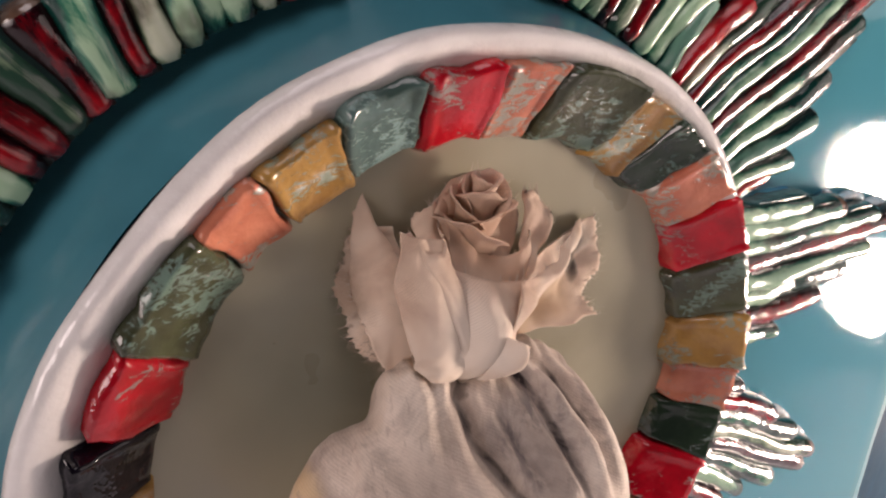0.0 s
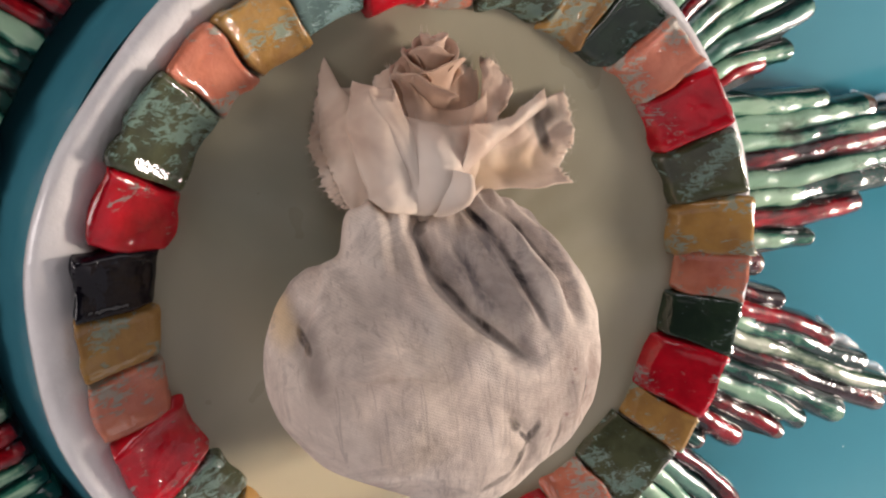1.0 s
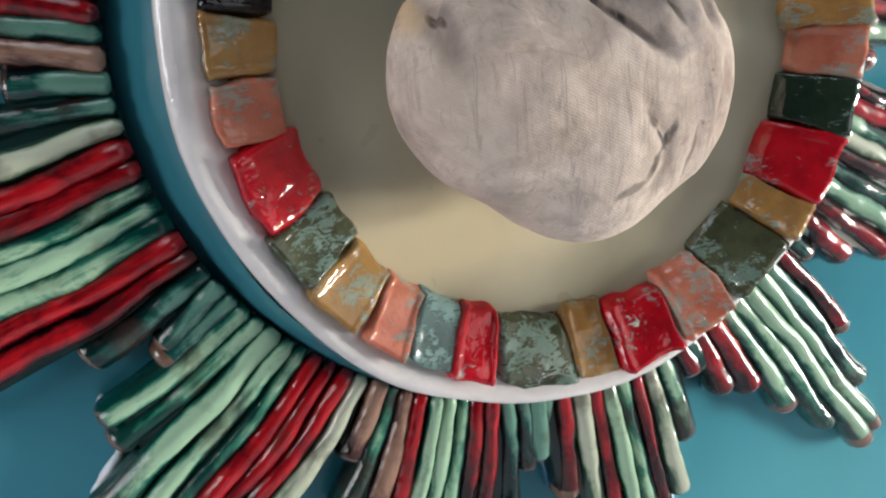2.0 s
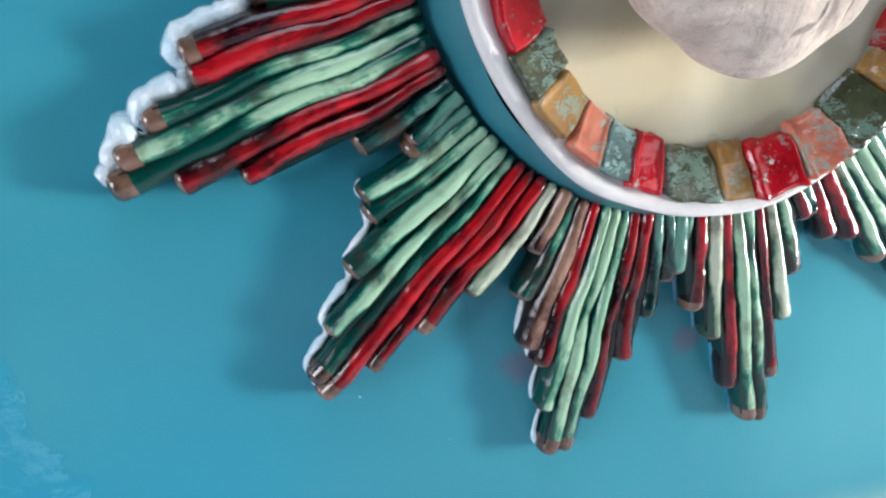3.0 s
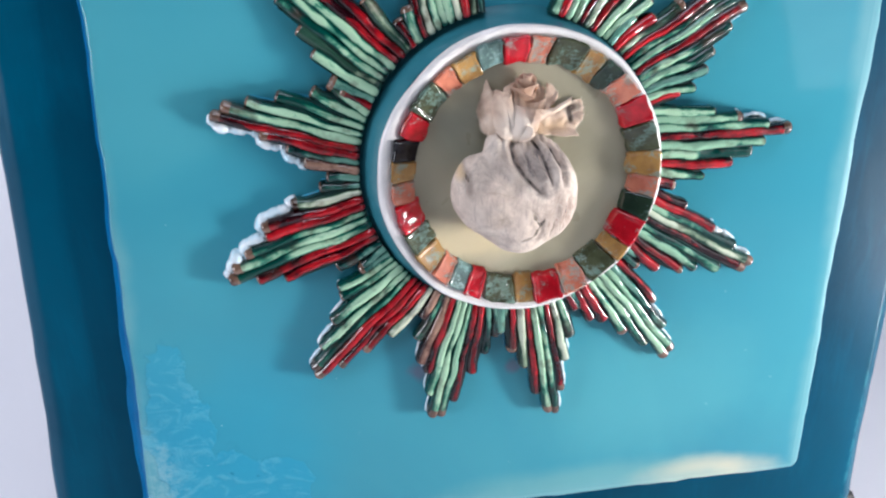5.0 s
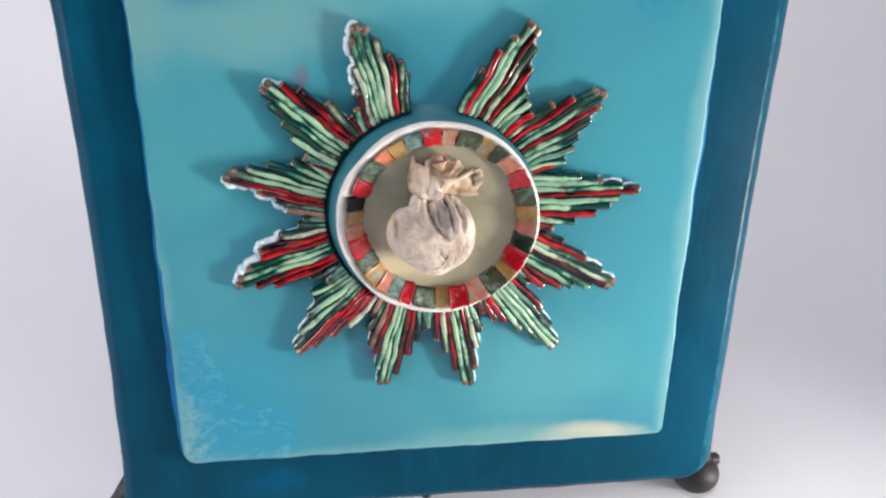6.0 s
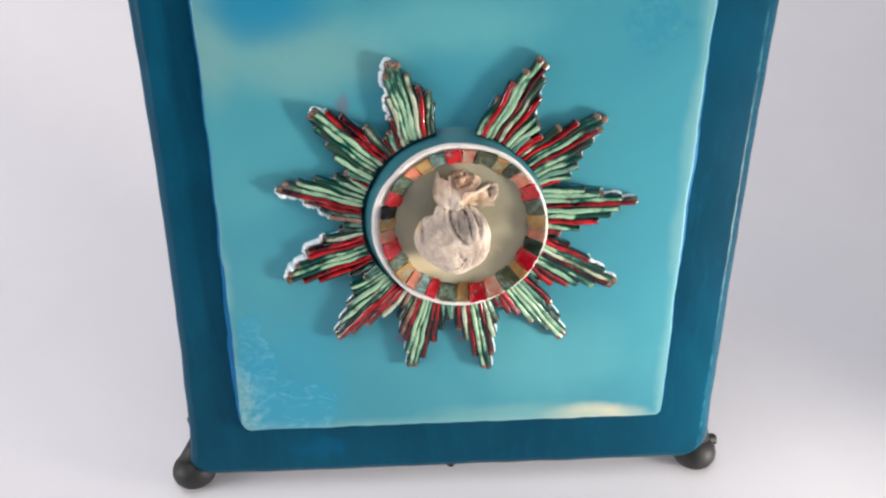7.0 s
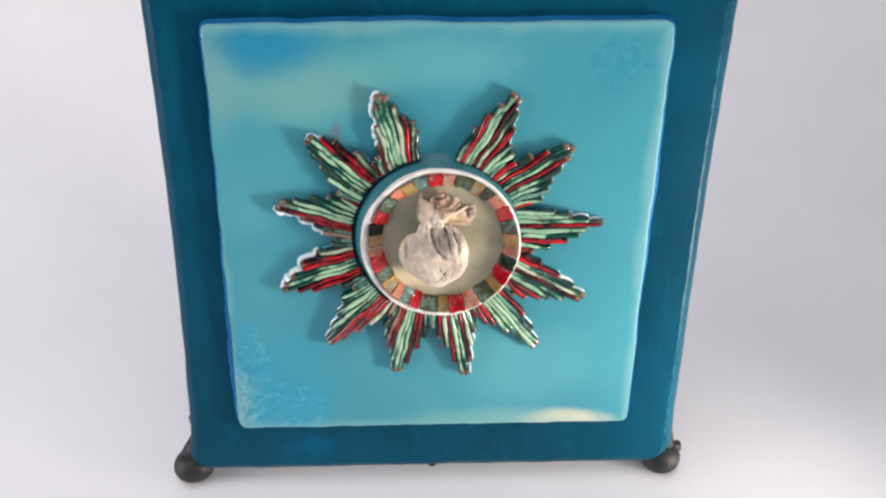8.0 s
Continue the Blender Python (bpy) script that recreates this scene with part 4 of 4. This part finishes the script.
def cloth_rows(name, rows, label="", rough=1.0):
    """A thin cloth part through rows of points, slightly crumpled."""
    last = len(rows) - 1
    for j, row in enumerate(rows):
        for i, p in enumerate(row):
            k = min(1.0, 0.25 + j / last) * rough
            d = -0.45 * max(0.0, 1 - abs(3.5 * wob(p[0], p[1], p[2], 0.17, 3))) + 0.32 * wob(p[0], p[1], p[2], 0.36, 8) + 0.14 * wob(p[0], p[1], p[2], 1.0, 6)
            row[i] = (p[0] + 0.4 * k * d, p[1] - 0.8 * k * d, p[2] + 0.35 * k * wob(p[0], p[1], p[2], 0.3, 15))
    v, f = rings_mesh(rows, False)
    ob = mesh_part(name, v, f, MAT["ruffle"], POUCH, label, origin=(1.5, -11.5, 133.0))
    m = ob.modifiers.new("thickness", "SOLIDIFY")
    m.thickness, m.offset = 0.13 * MM, 0.0
    return rows


def sheet_part(name, foot, edge, bulge, seed, nu=52, nv=30, ripple=0.5, fray=0.0, waves=11.0):
    """A piece of gathered cloth between two curves, bulging towards bulge and rippling outwards."""
    rows = []
    for j in range(nv + 1):
        t = j / nv
        row = []
        for i in range(nu + 1):
            u = i / nu
            p = bez(foot, u).lerp(bez(edge, u), t) + Vector(bulge) * math.sin(math.pi * t) * (0.4 + 0.6 * math.sin(math.pi * u))
            k = ripple * (t * math.sin(u * waves + seed * 3 + 2 * t) + 0.9 * wob(p.x, p.y, p.z, 0.35, seed)) - 0.3 * max(0.0, 1 - abs(4 * wob(p.x, p.y, p.z, 0.2, seed * 5)))
            p += Vector((0.3 * k, -k, 0.3 * k))
            if t > 0.88:
                p += Vector((wob(u * 40, seed, 0, 1.0), 0.4 * wob(u * 30, seed, 9, 1.0), wob(u * 45, seed, 5, 1.0))) * 0.5 * fray * (t - 0.88) / 0.12
            row.append(tuple(p))
        rows.append(row)
    return cloth_rows(name, rows)


def ruffle():
    edges = []
    # frayed flaps towards the dark side of the dish, one behind the other
    edges.append(sheet_part("ruffle_flap", [(1.2, -9.6, 130.2), (0.2, -8.8, 134.0), (-1.4, -6.6, 137.0), (-3.4, -4.8, 140.4)],
                            [(-4.0, -9.2, 130.6), (-6.6, -6.0, 132.0), (-5.6, -4.2, 138.0), (-4.7, -3.4, 144.6)], (-0.2, -0.5, 0), 1, ripple=0.30, fray=0.7))
    edges.append(sheet_part("ruffle_flap", [(0.6, -8.4, 130.6), (-0.6, -7.2, 133.0), (-1.6, -5.6, 137.0), (-2.2, -4.6, 140.4)],
                            [(-4.6, -7.6, 130.9), (-7.4, -4.6, 132.6), (-6.9, -4.0, 136.5), (-5.2, -3.7, 140.6)], (-0.2, -0.4, 0), 9, ripple=0.42, fray=1.2))
    # the lit panel that is folded over in front of them
    edges.append(sheet_part("ruffle_panel", [(1.2, -11.0, 130.1), (1.5, -11.6, 132.0), (1.2, -10.4, 136.6), (0.0, -8.0, 140.2)],
                            [(-3.0, -11.6, 131.2), (-4.9, -11.8, 134.2), (-4.8, -9.6, 139.4), (-3.2, -7.4, 141.2)], (-0.2, -1.1, 0), 21, ripple=0.26, fray=0.1, waves=6.0))
    # its rolled edge
    roll = []
    for j in range(23):
        t = j / 22
        row = []
        for i in range(33):
            a = radians(-235 + 260 * i / 32)
            r = 0.30 + 1.10 * t ** 0.9
            row.append((0.9 - 2.0 * t ** 0.9 + r * math.cos(a), -11.2 + 3.2 * t ** 1.3 - 0.8 * math.sin(math.pi * t) + 0.9 * r * math.sin(a), 130.4 + 9.9 * t + 0.6 * math.sin(a * 1.3) * t + 0.25 * wob(i * 0.3, t * 3, 2, 1.0)))
        roll.append(row)
    edges.append(cloth_rows("ruffle_roll", roll, rough=0.8))
    # the front petal and the puckered fold under it
    edges.append(sheet_part("ruffle_petal", [(-1.4, -11.2, 130.9), (0.5, -11.8, 130.0), (2.2, -11.8, 129.9), (4.4, -11.4, 131.0)],
                            [(0.2, -8.8, 138.4), (2.2, -9.8, 137.5), (3.8, -10.6, 137.1), (5.8, -10.9, 136.7)], (0.0, -2.0, -0.4), 3, ripple=0.22, fray=0.1, waves=8.0))
    edges.append(sheet_part("ruffle_petal", [(1.4, -11.6, 130.0), (2.4, -12.2, 129.8), (3.6, -12.2, 130.1), (4.8, -10.8, 131.0)],
                            [(2.5, -13.0, 134.6), (3.4, -14.2, 133.6), (4.9, -13.9, 132.5), (5.6, -12.0, 131.8)], (0.3, -0.9, -0.2), 15, ripple=0.4, fray=0.3))
    # a long fold that reaches out to the tip of a torn wing
    edges.append(sheet_part("ruffle_fold", [(3.6, -12.2, 133.2), (6.6, -11.0, 134.2), (10.0, -9.0, 135.6), (14.9, -6.4, 137.0)],
                            [(5.4, -11.0, 136.8), (8.0, -10.2, 136.3), (10.6, -8.8, 136.8), (15.6, -6.0, 138.6)], (0.0, -0.9, 0.2), 31, ripple=0.2, fray=0.3))
    edges.append(sheet_part("ruffle_wing", [(4.4, -9.0, 130.8), (5.2, -8.2, 131.8), (7.0, -6.8, 133.6), (11.0, -5.8, 136.0)],
                            [(17.0, -7.6, 129.5), (15.6, -5.0, 131.8), (20.2, -4.6, 133.6), (18.2, -5.0, 138.0)], (0.0, 0.5, 0.2), 4, ripple=0.38, fray=1.1))
    edges.append(sheet_part("ruffle_flap", [(5.0, -8.6, 131.5), (6.0, -8.2, 133.0), (7.0, -7.6, 134.0), (7.5, -7.0, 135.0)],
                            [(10.4, -6.2, 136.8), (12.8, -5.2, 139.4), (12.0, -5.2, 141.2), (9.3, -5.2, 141.7)], (0.4, -0.7, 0), 5, ripple=0.32, fray=0.8))
    # the cloth behind and below the bud
    edges.append(sheet_part("ruffle_flap", [(0.0, -8.2, 131.0), (2.0, -7.8, 131.0), (4.0, -7.8, 131.0), (6.0, -8.2, 131.0)],
                            [(-0.6, -4.6, 140.6), (1.2, -4.8, 143.4), (6.0, -4.8, 142.6), (9.6, -5.2, 140.8)], (0, -0.5, 0), 12, ripple=0.4, fray=0.8))
    edges.append(sheet_part("ruffle_flap", [(1.6, -9.6, 131.0), (3.0, -10.2, 131.0), (4.6, -10.2, 131.0), (6.0, -9.2, 131.4)],
                            [(1.2, -6.6, 141.6), (2.8, -8.6, 138.0), (6.0, -9.2, 137.2), (9.0, -7.2, 138.9)], (0, -0.6, 0), 18, ripple=0.26, fray=0.1))
    # the rolled middle, like a bud that opens towards the viewer: small pointed petals set round one another
    axis = Vector((0.05, -0.24, 0.96)).normalized()
    e1 = Vector((1, 0, 0.0)) - axis * axis.x
    e1.normalize()
    e2 = axis.cross(e1)
    base = Vector((3.8, -5.0, 135.9))
    for k in range(9):
        turn, r0 = radians(200 + 137.5 * k), 0.75 + 0.24 * k
        half, top = radians(120 - 6 * k), 9.0 - 0.1 * k - 0.025 * k * k + 0.25 * math.sin(2.1 * k)
        petal = []
        for j in range(19):
            t = j / 18
            row = []
            for i in range(25):
                u = i / 12 - 1
                a = turn + u * half
                lip = max(0.0, (t - 0.72) / 0.28) ** 2
                r = r0 * (0.5 + 0.5 * t ** 0.7) + (0.35 + 0.05 * k) * lip + 0.2 * abs(u) ** 3 * t
                h = (top - 1.7 * abs(u) ** 1.8 * min(1.0, 0.3 + 0.3 * k)) * t - 0.45 * lip + 0.3 * t * wob(u * 3, k, 5, 1.0)
                row.append(tuple(base + e1 * r * math.cos(a) + e2 * r * 0.92 * math.sin(a) + axis * h))
            petal.append(row)
        edges.append(cloth_rows("ruffle_petal", petal, "curled inner petal of the cloth", rough=0.6))
    # the neck, bound tight under the ruffle
    neck = []
    for j in range(9):
        t = j / 8
        row = []
        for i in range(61):
            a = 2 * math.pi * i / 60
            r = 1.0 - 0.22 * math.sin(math.pi * t) + 0.10 * math.sin(a * 13 + 2 * math.sin(a))
            row.append((1.2 + 4.3 * r * math.cos(a) * (1 - 0.15 * t), -9.2 + 1.9 * r * math.sin(a), 128.8 + 2.8 * t))
        neck.append(row)
    cloth_rows("ruffle_neck", neck, "gathered neck of the pouch", rough=0.4)
    # loose threads along the torn edges
    rnd = random.Random(5)
    v, f = [], []
    for e, much in zip(edges, (170, 150, 10, 6, 8, 4, 16, 110, 40, 30, 6) + (4,) * 9):
        top, under = e[-1], e[-3]
        for _ in range(much):
            i = rnd.randrange(len(top))
            p, q = Vector(top[i]), Vector(under[i])
            way = (p - q).normalized() * rnd.uniform(0.15, 0.75) + Vector((rnd.uniform(-0.3, 0.3), rnd.uniform(-0.3, 0.3), rnd.uniform(-0.3, 0.3)))
            bend = Vector((rnd.uniform(-0.3, 0.3), rnd.uniform(-0.3, 0.3), rnd.uniform(-0.3, 0.3)))
            b = len(v)
            for k in range(4):
                c = p + way * (k / 3) + bend * (k / 3) ** 2
                w = 0.035 * (1 - 0.25 * k)
                v += [tuple(c + Vector((w, 0, 0))), tuple(c + Vector((-0.5 * w, w, 0))), tuple(c + Vector((-0.5 * w, -w, 0.4 * w)))]
            for k in range(3):
                for s in range(3):
                    f.append((b + k * 3 + s, b + k * 3 + (s + 1) % 3, b + k * 3 + 3 + (s + 1) % 3, b + k * 3 + 3 + s))
    mesh_part("frayed_threads", v, f, MAT["thread"], POUCH)["kind"] = "stuff"


ruffle()

# ---- the stand ----
STAND = thing("display_stand", (0, 10, -8), "black plastic display stand with ball feet under the artwork", "stand")


def ball(cx, cy, cz, r, flat=0.85):
    rings = []
    for i in range(1, 18):
        p = math.pi * i / 18
        rings.append([(cx + r * math.sin(p) * math.cos(2 * math.pi * j / 32), cy + r * math.sin(p) * math.sin(2 * math.pi * j / 32), cz + r * flat * math.cos(p)) for j in range(32)])
    return rings_mesh(rings, True, True, True)


def rod(a, b, r0, r1, sides=16):
    a, b = Vector(a), Vector(b)
    d = (b - a).normalized()
    x = d.orthogonal().normalized()
    y = d.cross(x)
    rings = []
    for t, k in ((0, 0.8), (0.03, 1), (0.5, 1), (0.97, 1), (1, 0.8)):
        r = (r0 + (r1 - r0) * t) * k
        rings.append([tuple(a.lerp(b, t) + (x * math.cos(2 * math.pi * j / sides) + y * math.sin(2 * math.pi * j / sides)) * r) for j in range(sides)])
    return rings_mesh(rings, True, True, True)


def stand():
    for x in (-125.0, 119.5):
        mesh_part("foot", *ball(x, 14, -12.6, 10.4), MAT["black"], STAND, "black ball foot")
    mesh_part("support_arm", *rod((-124.4, 15, -9.5), (-121.0, 25, 4), 8.6, 3.4), MAT["black"], STAND)
    mesh_part("support_arm", *rod((119.8, 15, -9.5), (123.2, 25, 4), 7.6, 3.4), MAT["black"], STAND)
    mesh_part("upright", *rod((-124.6, 26.5, -4), (-126.8, 26.5, 9.0), 2.6, 2.2), MAT["black"], STAND)
    mesh_part("upright", *rod((121.0, 26.5, -4), (119.0, 26.5, 9.0), 2.6, 2.2), MAT["black"], STAND)
    mesh_part("lug", *rod((112, 16, -8.6), (130.6, 16, -8.0), 2.8, 2.8, 6), MAT["black"], STAND)
    mesh_part("crossbar", *rod((-124, 27, 3), (120, 27, 3), 2.6, 2.6), MAT["black"], STAND)
    mesh_part("pin", *ball(-1, 8, -9.5, 2.2), MAT["black"], STAND)


stand()
